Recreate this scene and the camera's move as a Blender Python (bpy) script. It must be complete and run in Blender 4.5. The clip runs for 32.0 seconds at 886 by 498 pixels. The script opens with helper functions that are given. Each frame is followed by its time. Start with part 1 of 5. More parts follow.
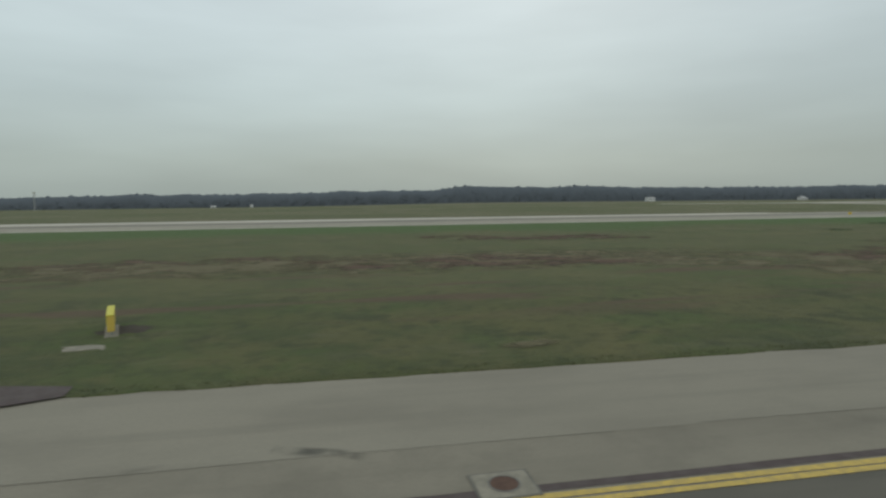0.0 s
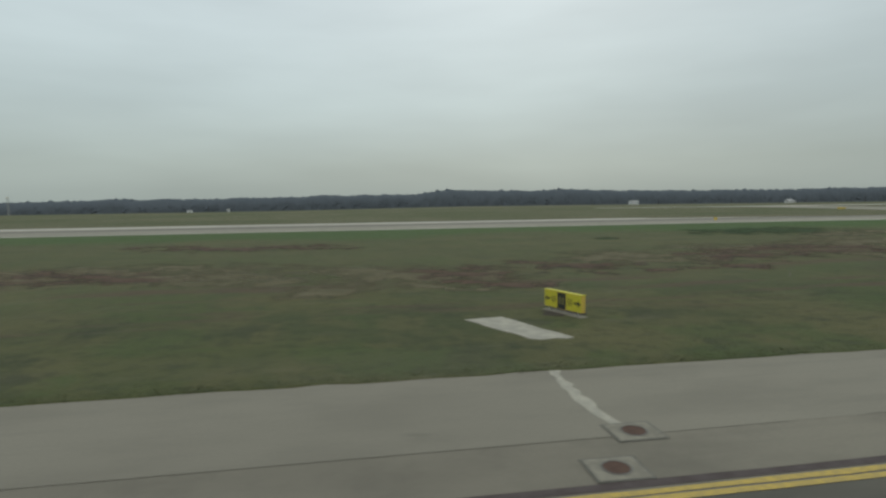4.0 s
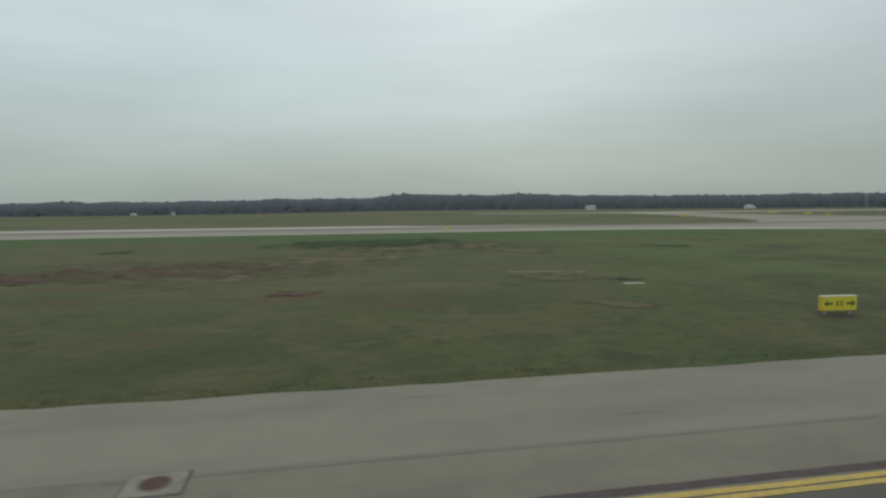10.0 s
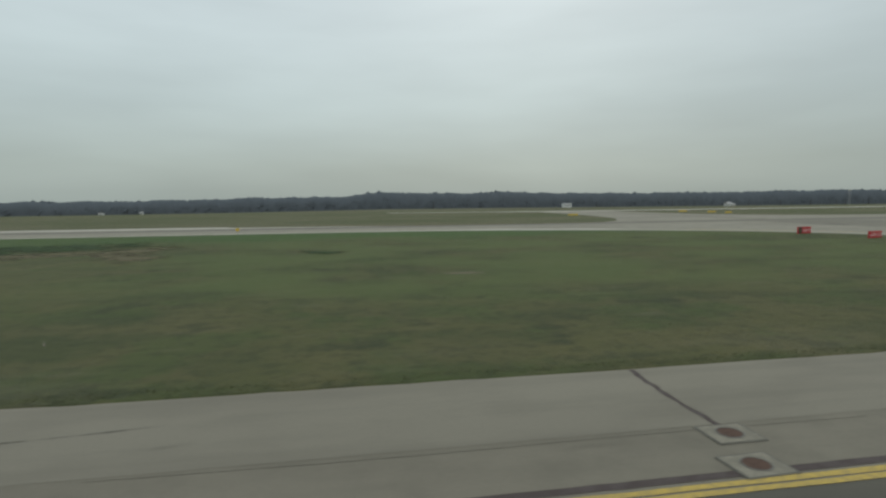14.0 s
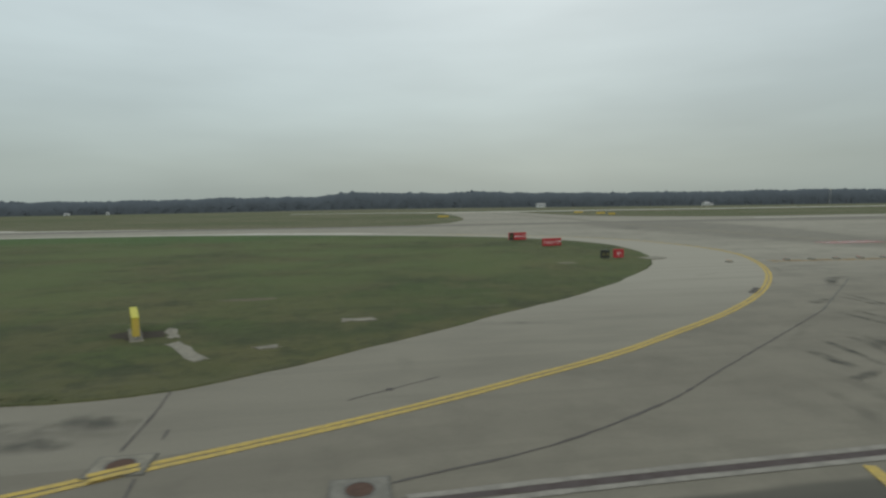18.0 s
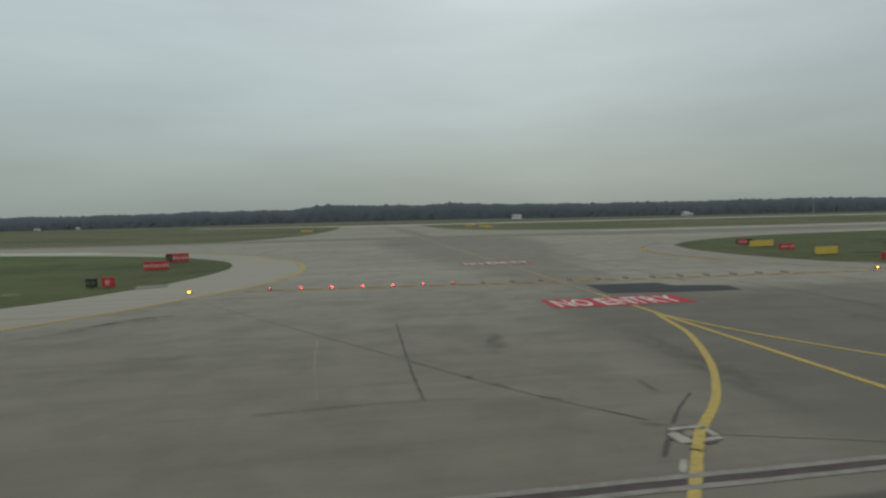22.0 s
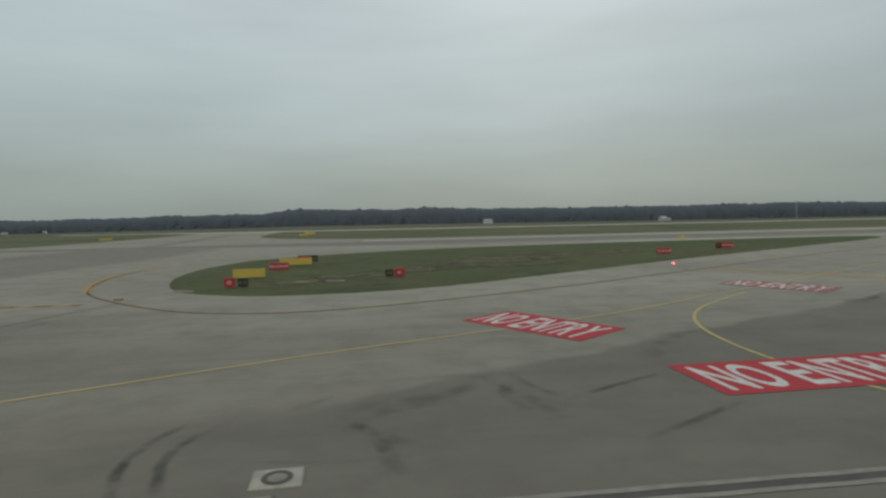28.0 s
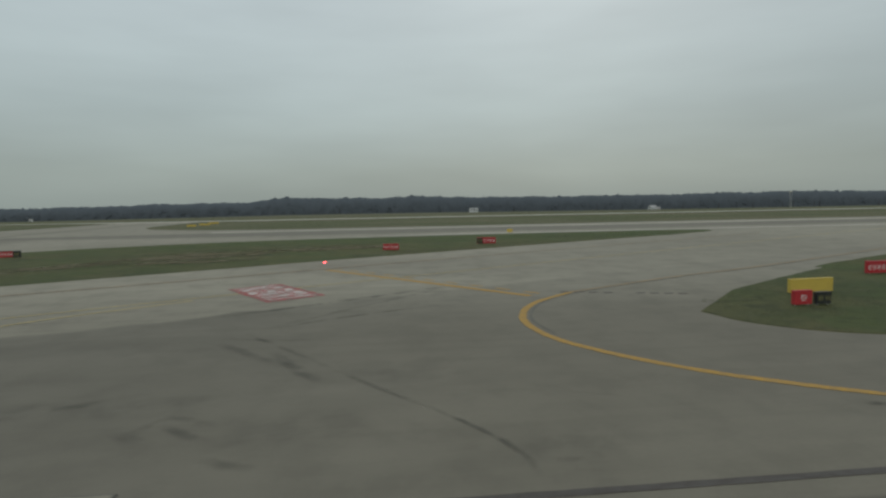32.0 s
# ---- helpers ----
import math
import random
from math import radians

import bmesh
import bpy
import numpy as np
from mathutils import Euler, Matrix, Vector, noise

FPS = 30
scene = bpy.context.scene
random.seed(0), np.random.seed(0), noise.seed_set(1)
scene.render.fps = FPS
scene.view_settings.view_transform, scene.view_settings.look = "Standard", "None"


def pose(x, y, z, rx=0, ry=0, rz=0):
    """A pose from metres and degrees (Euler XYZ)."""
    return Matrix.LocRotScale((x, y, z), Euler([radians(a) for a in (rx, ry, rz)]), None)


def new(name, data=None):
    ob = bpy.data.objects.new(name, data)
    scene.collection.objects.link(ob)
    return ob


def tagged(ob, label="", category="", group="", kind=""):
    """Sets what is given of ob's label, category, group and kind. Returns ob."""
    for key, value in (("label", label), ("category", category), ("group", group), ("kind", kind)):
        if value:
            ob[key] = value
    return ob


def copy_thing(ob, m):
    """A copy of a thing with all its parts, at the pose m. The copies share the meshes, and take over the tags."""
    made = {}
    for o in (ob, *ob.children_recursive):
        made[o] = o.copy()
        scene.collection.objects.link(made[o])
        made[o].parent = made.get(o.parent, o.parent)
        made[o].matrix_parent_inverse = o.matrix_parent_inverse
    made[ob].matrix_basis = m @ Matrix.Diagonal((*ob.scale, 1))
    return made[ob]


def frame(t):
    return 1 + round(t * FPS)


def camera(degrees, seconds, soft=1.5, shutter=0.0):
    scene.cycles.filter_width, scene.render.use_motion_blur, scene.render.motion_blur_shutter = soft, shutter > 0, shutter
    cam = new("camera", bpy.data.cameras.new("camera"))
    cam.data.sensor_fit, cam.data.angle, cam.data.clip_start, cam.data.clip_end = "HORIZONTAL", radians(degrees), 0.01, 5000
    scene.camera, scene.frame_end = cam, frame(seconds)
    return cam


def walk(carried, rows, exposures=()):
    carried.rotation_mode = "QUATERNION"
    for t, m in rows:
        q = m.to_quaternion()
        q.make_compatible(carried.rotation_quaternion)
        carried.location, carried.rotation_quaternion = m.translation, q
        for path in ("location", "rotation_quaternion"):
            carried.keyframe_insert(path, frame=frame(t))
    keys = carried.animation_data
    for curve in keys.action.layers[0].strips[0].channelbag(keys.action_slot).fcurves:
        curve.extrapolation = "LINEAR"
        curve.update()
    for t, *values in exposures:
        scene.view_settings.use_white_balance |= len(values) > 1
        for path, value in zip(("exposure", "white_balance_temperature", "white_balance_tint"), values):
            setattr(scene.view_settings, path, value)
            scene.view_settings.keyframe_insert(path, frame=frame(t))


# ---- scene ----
import itertools

cam = camera(76.19, 32.0, soft=2.5, shutter=0.25)
# seconds, metres along the taxiway, yaw, pitch, roll
PATH = [
    (0, -2.48, -10.19, -5.49, -0.53),
    (0.5, 0.86, -10.02, -5.84, -0.49),
    (1, 4.31, -10.06, -4.97, -0.49),
    (1.5, 7.88, -10.25, -5.13, -0.47),
    (2, 11.40, -10.07, -5.94, -0.43),
    (2.5, 14.96, -9.74, -5.67, -0.55),
    (3, 18.65, -9.41, -5.45, -0.61),
    (3.5, 22.43, -9.59, -5.12, -0.67),
    (5.5, 38.49, -9.32, -5.14, -0.92),
    (6, 42.14, -9.40, -5.87, -0.95),
    (6.5, 45.90, -9.61, -4.92, -0.88),
    (7, 49.78, -9.66, -4.52, -0.78),
    (7.5, 53.55, -9.48, -5.05, -0.63),
    (8, 57.27, -9.57, -4.64, -0.66),
    (8.5, 60.91, -9.60, -5.07, -0.73),
    (9, 64.78, -9.70, -4.36, -0.72),
    (9.5, 68.85, -9.83, -4.42, -0.60),
    (10, 72.87, -10.01, -4.75, -0.45),
    (10.5, 76.98, -9.92, -4.88, -0.59),
    (11, 81.20, -9.94, -5.08, -0.65),
    (11.5, 85.54, -9.89, -4.75, -0.59),
    (12, 89.94, -9.90, -4.51, -0.47),
    (12.5, 94.06, -9.94, -4.53, -0.33),
    (13, 97.91, -9.94, -4.80, -0.39),
    (13.5, 101.68, -9.72, -4.90, -0.54),
    (14, 105.62, -9.64, -4.94, -0.64),
    (14.5, 109.72, -9.81, -4.52, -0.66),
    (16.5, 126.87, -9.63, -4.32, -0.85),
    (17, 131.50, -9.46, -4.34, -0.89),
    (17.5, 136.13, -9.44, -3.38, -0.77),
    (18, 140.57, -9.24, -4.98, -0.70),
    (18.5, 144.88, -9.36, -4.00, -0.81),
    (19, 149.19, -9.54, -4.63, -0.98),
    (19.5, 153.58, -9.39, -4.00, -1.11),
    (20, 158.11, -9.58, -4.10, -1.15),
    (20.5, 162.59, -9.36, -4.13, -1.14),
    (21, 166.86, -9.12, -4.23, -1.15),
    (21.5, 170.98, -8.85, -4.79, -1.16),
    (22, 175.08, -8.59, -3.81, -1.17),
    (22.5, 179.26, -8.28, -4.45, -1.13),
    (23, 183.47, -8.15, -4.18, -1.12),
    (23.5, 187.67, -8.12, -3.29, -1.08),
    (24, 191.72, -8.20, -3.46, -1.03),
    (24.5, 195.70, -7.95, -3.67, -0.97),
    (25, 199.76, -8.14, -3.12, -0.75),
    (25.5, 203.81, -7.74, -3.65, -0.72),
    (27.5, 220.15, -7.42, -3.85, -1.04),
    (28, 223.86, -7.10, -3.42, -1.09),
    (28.5, 227.44, -6.77, -3.74, -1.23),
    (29, 230.96, -5.94, -4.29, -1.41),
    (29.5, 234.49, -5.94, -4.52, -1.45),
    (30, 237.98, -6.10, -4.22, -1.29),
    (30.5, 241.56, -6.01, -4.51, -1.26),
    (31, 245.21, -5.80, -4.34, -1.12),
    (31.5, 248.92, -5.89, -4.93, -1.12),
    (32, 252.65, -5.86, -4.58, -1.02),
]
walk(cam, [(t, pose(x, 0, 4.4) @ pose(0, 0, 0, 0, 0, yaw) @ pose(0, 0, 0, 90 + pitch) @ pose(0, 0, 0, 0, 0, roll))
           for t, x, yaw, pitch, roll in PATH],
     exposures=[(0, 0.12), (17, 0.10), (21, -0.12), (24, -0.16), (32, -0.18)])

# ---- overcast sky and a weak veiled sun ----
world = bpy.data.worlds.new("overcast_sky")
scene.world = world
world.use_nodes = True
wn, wl = world.node_tree.nodes, world.node_tree.links
wn.clear()
w_out = wn.new("ShaderNodeOutputWorld")
w_bg = wn.new("ShaderNodeBackground")
w_sky = wn.new("ShaderNodeTexSky")
w_sky.sky_type, w_sky.sun_disc = "NISHITA", False
w_sky.sun_elevation, w_sky.sun_rotation = radians(38), radians(20)
w_sky.air_density, w_sky.dust_density = 1.0, 3.0
w_scale = wn.new("ShaderNodeVectorMath")
w_scale.operation = "SCALE"
w_scale.inputs["Scale"].default_value = 0.07
w_tc = wn.new("ShaderNodeTexCoord")
w_sep = wn.new("ShaderNodeSeparateXYZ")
w_ramp = wn.new("ShaderNodeValToRGB")
w_map = wn.new("ShaderNodeMapping")
w_map.inputs["Scale"].default_value = (1.0, 1.0, 5.0)
w_noise = wn.new("ShaderNodeTexNoise")
w_noise.inputs["Scale"].default_value, w_noise.inputs["Detail"].default_value = 2.2, 5.0
w_noise.inputs["Roughness"].default_value = 0.45
w_range = wn.new("ShaderNodeMapRange")
w_range.inputs["From Min"].default_value, w_range.inputs["From Max"].default_value = 0.3, 0.7
w_range.inputs["To Min"].default_value, w_range.inputs["To Max"].default_value = 0.90, 1.08
w_mul = wn.new("ShaderNodeVectorMath")
w_mul.operation = "SCALE"
w_mix = wn.new("ShaderNodeMix")
w_mix.data_type = "RGBA"
w_mix.inputs["Factor"].default_value = 0.93
SKY = [(0.0, (0.324, 0.379, 0.357)), (0.06, (0.363, 0.426, 0.403)), (0.16, (0.462, 0.548, 0.548)),
       (0.32, (0.578, 0.672, 0.694)), (1.0, (0.70, 0.79, 0.82))]
els = w_ramp.color_ramp.elements
while len(els) < len(SKY):
    els.new(0.5)
for el, (p, c) in zip(els, SKY):
    el.position, el.color = p, (*c, 1)
wl.new(w_tc.outputs["Generated"], w_sep.inputs[0])
wl.new(w_sep.outputs["Z"], w_ramp.inputs[0])
# the overcast is a little thicker towards the far end of the taxiway
w_side = wn.new("ShaderNodeMapRange")
w_side.interpolation_type = "SMOOTHSTEP"
for key, v in (("From Min", 0.15), ("From Max", 0.85), ("To Min", 1.0), ("To Max", 0.92)):
    w_side.inputs[key].default_value = v
w_both = wn.new("ShaderNodeMath")
w_both.operation = "MULTIPLY"
wl.new(w_sep.outputs["X"], w_side.inputs[0])
wl.new(w_tc.outputs["Generated"], w_map.inputs[0])
wl.new(w_map.outputs[0], w_noise.inputs["Vector"])
wl.new(w_noise.outputs["Fac"], w_range.inputs[0])
wl.new(w_ramp.outputs[0], w_mul.inputs[0])
wl.new(w_range.outputs[0], w_both.inputs[0])
wl.new(w_side.outputs[0], w_both.inputs[1])
wl.new(w_both.outputs[0], w_mul.inputs["Scale"])
wl.new(w_sky.outputs[0], w_scale.inputs[0])
wl.new(w_scale.outputs[0], w_mix.inputs["A"])
wl.new(w_mul.outputs[0], w_mix.inputs["B"])
wl.new(w_mix.outputs["Result"], w_bg.inputs[0])
wl.new(w_bg.outputs[0], w_out.inputs[0])
sun = new("sun", bpy.data.lights.new("sun", "SUN"))
sun.data.energy, sun.data.angle, sun.data.color = 0.5, radians(30), (1.0, 0.96, 0.9)
sun.matrix_world = pose(0, 0, 200, 52, 0, -20)


# ---- materials ----
class Mat:
    """A small builder for procedural materials in world-size object coordinates."""

    def __init__(self, name, rough=0.85, metal=0.0):
        self.m = bpy.data.materials.new(name)
        self.m.use_nodes = True
        self.n, self.l = self.m.node_tree.nodes, self.m.node_tree.links
        self.b = self.n["Principled BSDF"]
        self.b.inputs["Roughness"].default_value, self.b.inputs["Metallic"].default_value = rough, metal
        self.b.inputs["Specular IOR Level"].default_value = 0.25
        self.tc = self.n.new("ShaderNodeTexCoord")

    def coord(self, stretch=(1, 1, 1)):
        m = self.n.new("ShaderNodeMapping")
        m.inputs["Scale"].default_value = stretch
        self.l.new(self.tc.outputs["Object"], m.inputs[0])
        return m.outputs[0]

    def noise(self, scale, stretch=(1, 1, 1), detail=4.0, lo=0.35, hi=0.65, rough=0.55):
        t = self.n.new("ShaderNodeTexNoise")
        t.inputs["Scale"].default_value, t.inputs["Detail"].default_value = scale, detail
        t.inputs["Roughness"].default_value = rough
        self.l.new(self.coord(stretch), t.inputs["Vector"])
        return self.ranged(t.outputs["Fac"], lo, hi)

    def ranged(self, socket, lo, hi, a=0.0, b=1.0):
        r = self.n.new("ShaderNodeMapRange")
        r.interpolation_type = "SMOOTHSTEP"
        for key, v in (("From Min", lo), ("From Max", hi), ("To Min", a), ("To Max", b)):
            r.inputs[key].default_value = v
        self.l.new(socket, r.inputs[0])
        return r.outputs[0]

    def axis(self, which):
        s = self.n.new("ShaderNodeSeparateXYZ")
        self.l.new(self.tc.outputs["Object"], s.inputs[0])
        return s.outputs[which]

    def times(self, a, b):
        m = self.n.new("ShaderNodeMath")
        m.operation = "MULTIPLY"
        for i, v in enumerate((a, b)):
            if isinstance(v, (int, float)):
                m.inputs[i].default_value = v
            else:
                self.l.new(v, m.inputs[i])
        return m.outputs[0]

    def op(self, kind, a, b=0.0):
        m = self.n.new("ShaderNodeMath")
        m.operation = kind
        for i, v in enumerate((a, b)):
            if isinstance(v, (int, float)):
                m.inputs[i].default_value = v
            else:
                self.l.new(v, m.inputs[i])
        return m.outputs[0]

    def mix(self, fac, a, b):
        m = self.n.new("ShaderNodeMix")
        m.data_type = "RGBA"
        for key, v in (("Factor", fac), ("A", a), ("B", b)):
            if isinstance(v, tuple):
                m.inputs[key].default_value = (*v, 1)
            elif isinstance(v, (int, float)):
                m.inputs[key].default_value = v
            else:
                self.l.new(v, m.inputs[key])
        return m.outputs["Result"]

    def random(self):
        g = self.n.new("ShaderNodeNewGeometry")
        return g.outputs["Random Per Island"]

    def done(self, colour, bump=None, strength=0.3, distance=0.01):
        if isinstance(colour, tuple):
            self.b.inputs["Base Color"].default_value = (*colour, 1)
        else:
            self.l.new(colour, self.b.inputs["Base Color"])
        if bump is not None:
            k = self.n.new("ShaderNodeBump")
            k.inputs["Strength"].default_value, k.inputs["Distance"].default_value = strength, distance
            self.l.new(bump, k.inputs["Height"])
            self.l.new(k.outputs[0], self.b.inputs["Normal"])
        return self.m


def worn(name, colour, dark, rough=0.7, scale=6.0, metal=0.0, amount=0.5):
    m = Mat(name, rough, metal)
    n1, n2 = m.noise(scale), m.noise(scale * 9, lo=0.4, hi=0.75)
    return m.done(m.mix(m.times(n2, amount), m.mix(m.times(n1, amount), colour, dark), dark), n2, 0.15, 0.004)


def grass_material(name, brown):
    m = Mat(name, 0.95)
    big = m.noise(0.045, (0.6, 1.0, 1), 5, 0.40, 0.60)
    mid = m.noise(0.22, (0.55, 1.0, 1), 6, 0.40, 0.62)
    clump = m.noise(0.9, (0.6, 1.0, 1), 6, 0.38, 0.66)
    fine = m.noise(4.0, (0.8, 1.0, 1), 6, 0.3, 0.7)
    blades = m.noise(30.0, (1, 1, 1), 3, 0.3, 0.7)
    if brown:
        c = m.mix(big, (0.080, 0.093, 0.033), (0.134, 0.118, 0.050))
        c = m.mix(m.times(mid, 0.75), c, (0.050, 0.066, 0.028))
        patch = m.noise(0.30, (0.85, 0.75, 1), 7, 0.45, 0.58, 0.6)
        c = m.mix(m.times(patch, 0.60), c, (0.142, 0.122, 0.056))
        green = m.noise(0.22, (0.8, 0.8, 1), 7, 0.50, 0.60, 0.62)
        c = m.mix(m.times(green, 0.65), c, (0.070, 0.102, 0.031))
        dark = m.noise(0.42, (0.75, 0.8, 1), 8, 0.54, 0.64, 0.66)
        c = m.mix(m.times(dark, 0.75), c, (0.038, 0.044, 0.025))
    else:
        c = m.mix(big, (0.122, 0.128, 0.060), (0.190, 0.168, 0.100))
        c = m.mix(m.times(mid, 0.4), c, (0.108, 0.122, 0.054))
        # dry belt before the woods, with the brownish haze there painted in
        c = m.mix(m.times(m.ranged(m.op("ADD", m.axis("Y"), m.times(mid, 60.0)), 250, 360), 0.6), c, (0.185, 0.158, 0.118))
    c = m.mix(m.times(clump, 0.35), c, (0.084, 0.088, 0.040))
    c = m.mix(m.times(fine, 0.30), c, (0.112, 0.110, 0.049))
    c = m.mix(m.times(m.noise(1.9, (0.8, 0.9, 1), 8, 0.48, 0.62, 0.68), 0.42), c, (0.044, 0.050, 0.026))
    c = m.mix(m.times(blades, 0.4), c, (0.036, 0.046, 0.018))
    if brown:
        y, x = m.axis("Y"), m.axis("X")
        wob = m.times(m.noise(0.05, (1, 1, 1), 3, 0.2, 0.8), 9.0)
        yy = m.op("ADD", y, wob)
        dry = m.times(m.noise(0.4, (0.5, 1.3, 1), 7, 0.57, 0.70, 0.65), 0.35)
        c = m.mix(dry, c, (0.150, 0.132, 0.082))
        rim = m.times(m.times(m.ranged(y, 17.5, 14.5), m.noise(0.3, (0.4, 1, 1), 6, 0.5, 0.62)), 0.14)
        c = m.mix(rim, c, (0.175, 0.150, 0.105))
        fresh = m.times(m.times(m.times(m.ranged(yy, 24, 36), m.ranged(x, 78, 100)), m.ranged(x, 140, 170, 1, 0.3)), m.noise(0.12, (0.8, 1, 1), 6, 0.36, 0.60, 0.6))
        c = m.mix(m.times(fresh, 0.75), c, (0.102, 0.124, 0.044))
        c = m.mix(m.times(m.times(m.ranged(yy, 24, 36), m.ranged(x, 70, 95, 1, 0)), 0.35), c, (0.124, 0.120, 0.060))
        lush = m.times(m.ranged(yy, 66, 74), m.ranged(y, 80.5, 81, 1, 0))
        c = m.mix(m.times(m.times(lush, m.ranged(x, 150, 205, 1, 0.25)), 0.6), c, (0.054, 0.108, 0.030))
        streak = m.times(m.noise(0.25, (0.22, 1.6, 1), 6, 0.52, 0.60, 0.6), m.times(m.ranged(yy, 22, 28), m.ranged(yy, 34, 40, 1, 0)))
        c = m.mix(m.times(m.times(streak, m.ranged(x, 70, 95, 1, 0)), 0.7), c, (0.105, 0.066, 0.048))
    return m.done(c, m.noise(9.0, (1, 1, 1), 6), 0.6, 0.05)


def paving(name, light, dark, stain, tracks=True, lanes=None, fade=None):
    m = Mat(name, 0.88)
    big = m.noise(0.08, (0.5, 1, 1), 5, 0.35, 0.65)
    mid = m.noise(0.6, (0.35, 1, 1), 6, 0.42, 0.70)
    fine = m.noise(14.0, (1, 1, 1), 4, 0.35, 0.7)
    grit = m.noise(90.0, (1, 1, 1), 2, 0.3, 0.7)
    c = m.mix(big, light, dark)
    blot = m.noise(0.35, (0.6, 1, 1), 8, 0.50, 0.68, 0.62)
    c = m.mix(m.times(mid, 0.5), c, stain)
    c = m.mix(m.times(blot, 0.35), c, stain)
    c = m.mix(m.times(fine, 0.25), c, stain)
    c = m.mix(m.times(grit, 0.25), c, light)
    if lanes:
        # darker asphalt: the taxiway proper, the crossing lane and the apron round the exit
        x, y = m.axis("X"), m.axis("Y")
        wob = m.op("MULTIPLY", m.op("SUBTRACT", m.noise(0.25, (1, 1, 1), 5, 0.2, 0.8), 0.5), 2.4)
        # paler with Y: some paler asphalt, and lens falloff painted into the colour
        far_pale = m.ranged(m.op("ADD", y, m.times(wob, 2.0)), 18, 34)
        c = m.mix(m.times(far_pale, 0.8), c, m.mix(big, (0.300, 0.286, 0.243), (0.262, 0.250, 0.213)))
        d = m.op("ADD", m.op("MULTIPLY", m.op("SUBTRACT", x, 229.0), -0.41), m.op("MULTIPLY", m.op("SUBTRACT", y, 20.9), 0.912))
        turn_off = m.times(m.ranged(m.op("ADD", d, m.times(wob, 0.4)), -4.6, -4.0, 1, 0), m.times(m.ranged(m.op("ADD", x, m.times(wob, 3.0)), 210, 222), m.ranged(m.op("ADD", x, m.times(wob, 2.0)), 243, 256, 1, 0.25)))
        near = m.times(m.times(m.ranged(m.op("ADD", x, m.times(wob, 0.3)), 182.3, 185.0), m.ranged(m.op("ADD", y, wob), 24, 30, 1, 0)), m.ranged(m.op("ADD", x, m.times(wob, 3.0)), 196, 208, 1, 0))
        near = m.op("MAXIMUM", near, turn_off)
        off = m.op("ABSOLUTE", m.op("SUBTRACT", x, m.ranged(y, 20, 80, 187.2, 189.0)))
        reach = m.op("SUBTRACT", m.op("ADD", off, m.times(wob, 0.7)), m.ranged(y, 22, 80, 2.4, 11.5))
        lane = m.times(m.ranged(reach, -3.0, 2.2, 1, 0), m.times(m.ranged(y, 19, 26), m.ranged(y, 90, 96, 1, 0)))
        strip = m.times(m.ranged(m.op("ADD", m.op("ABSOLUTE", m.op("SUBTRACT", x, m.ranged(y, 110, 185, 186.6, 184.4))), m.times(wob, 0.4)), 1.0, 2.6, 1, 0), m.times(m.ranged(y, 92, 100), m.ranged(y, 150, 185, 1, 0)))
        lane = m.op("MAXIMUM", lane, strip)
        far = m.times(m.ranged(m.op("ADD", m.op("SUBTRACT", y, m.ranged(x, 190, 225, 0, -5.0)), m.times(wob, 0.3)), 91.5, 92.8), m.ranged(m.op("ADD", m.op("SUBTRACT", y, m.ranged(x, 190, 225, 0, 2.0)), m.times(wob, 0.3)), 98.2, 99.4, 1, 0))
        run = m.ranged(m.op("ADD", y, m.times(wob, 0.05)), 7.2, 7.4, 1, 0)
        every = m.op("MAXIMUM", m.op("MAXIMUM", near, m.times(lane, 0.6)), m.times(far, 0.8))
        tone = m.mix(m.ranged(x, 203, 214), (0.146, 0.138, 0.118), lanes)
        tone = m.mix(m.times(m.noise(0.5, (0.4, 1, 1), 6), 0.8), tone, m.mix(m.ranged(x, 203, 214), (0.122, 0.115, 0.098), tuple(v * 0.84 for v in lanes)))
        pale = m.times(m.times(m.ranged(m.op("ADD", d, m.times(wob, 0.4)), -4.6, -4.0), m.ranged(m.op("ADD", x, m.times(wob, 3.0)), 204, 222)), m.ranged(y, 12, 15))
        c = m.mix(m.times(pale, 0.65), c, m.mix(big, (0.290, 0.276, 0.232), (0.238, 0.226, 0.190)))
        c = m.mix(m.times(every, 0.9), c, tone)
        cloud = m.noise(0.55, (0.9, 0.8, 1), 9, 0.44, 0.64, 0.68)
        c = m.mix(m.times(cloud, 0.26), c, (0.096, 0.091, 0.077))
        c = m.mix(run, c, m.mix(m.noise(0.7, (0.3, 1, 1), 6), (0.108, 0.103, 0.088), (0.084, 0.081, 0.070)))
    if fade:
        # the shoulder gets the same painted brightening with distance
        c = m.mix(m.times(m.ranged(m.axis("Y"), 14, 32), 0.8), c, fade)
    if tracks:
        c = m.mix(m.times(m.noise(0.9, (0.06, 1.6, 1), 4, 0.5, 0.72), 0.3), c, stain)
    t = m.n.new("ShaderNodeMix")
    t.data_type, t.blend_type = "RGBA", "MULTIPLY"
    t.inputs["Factor"].default_value, t.inputs["B"].default_value = 1.0, (1.05, 1.0, 0.935, 1)
    m.l.new(c, t.inputs["A"])
    return m.done(t.outputs["Result"], grit, 0.25, 0.004)


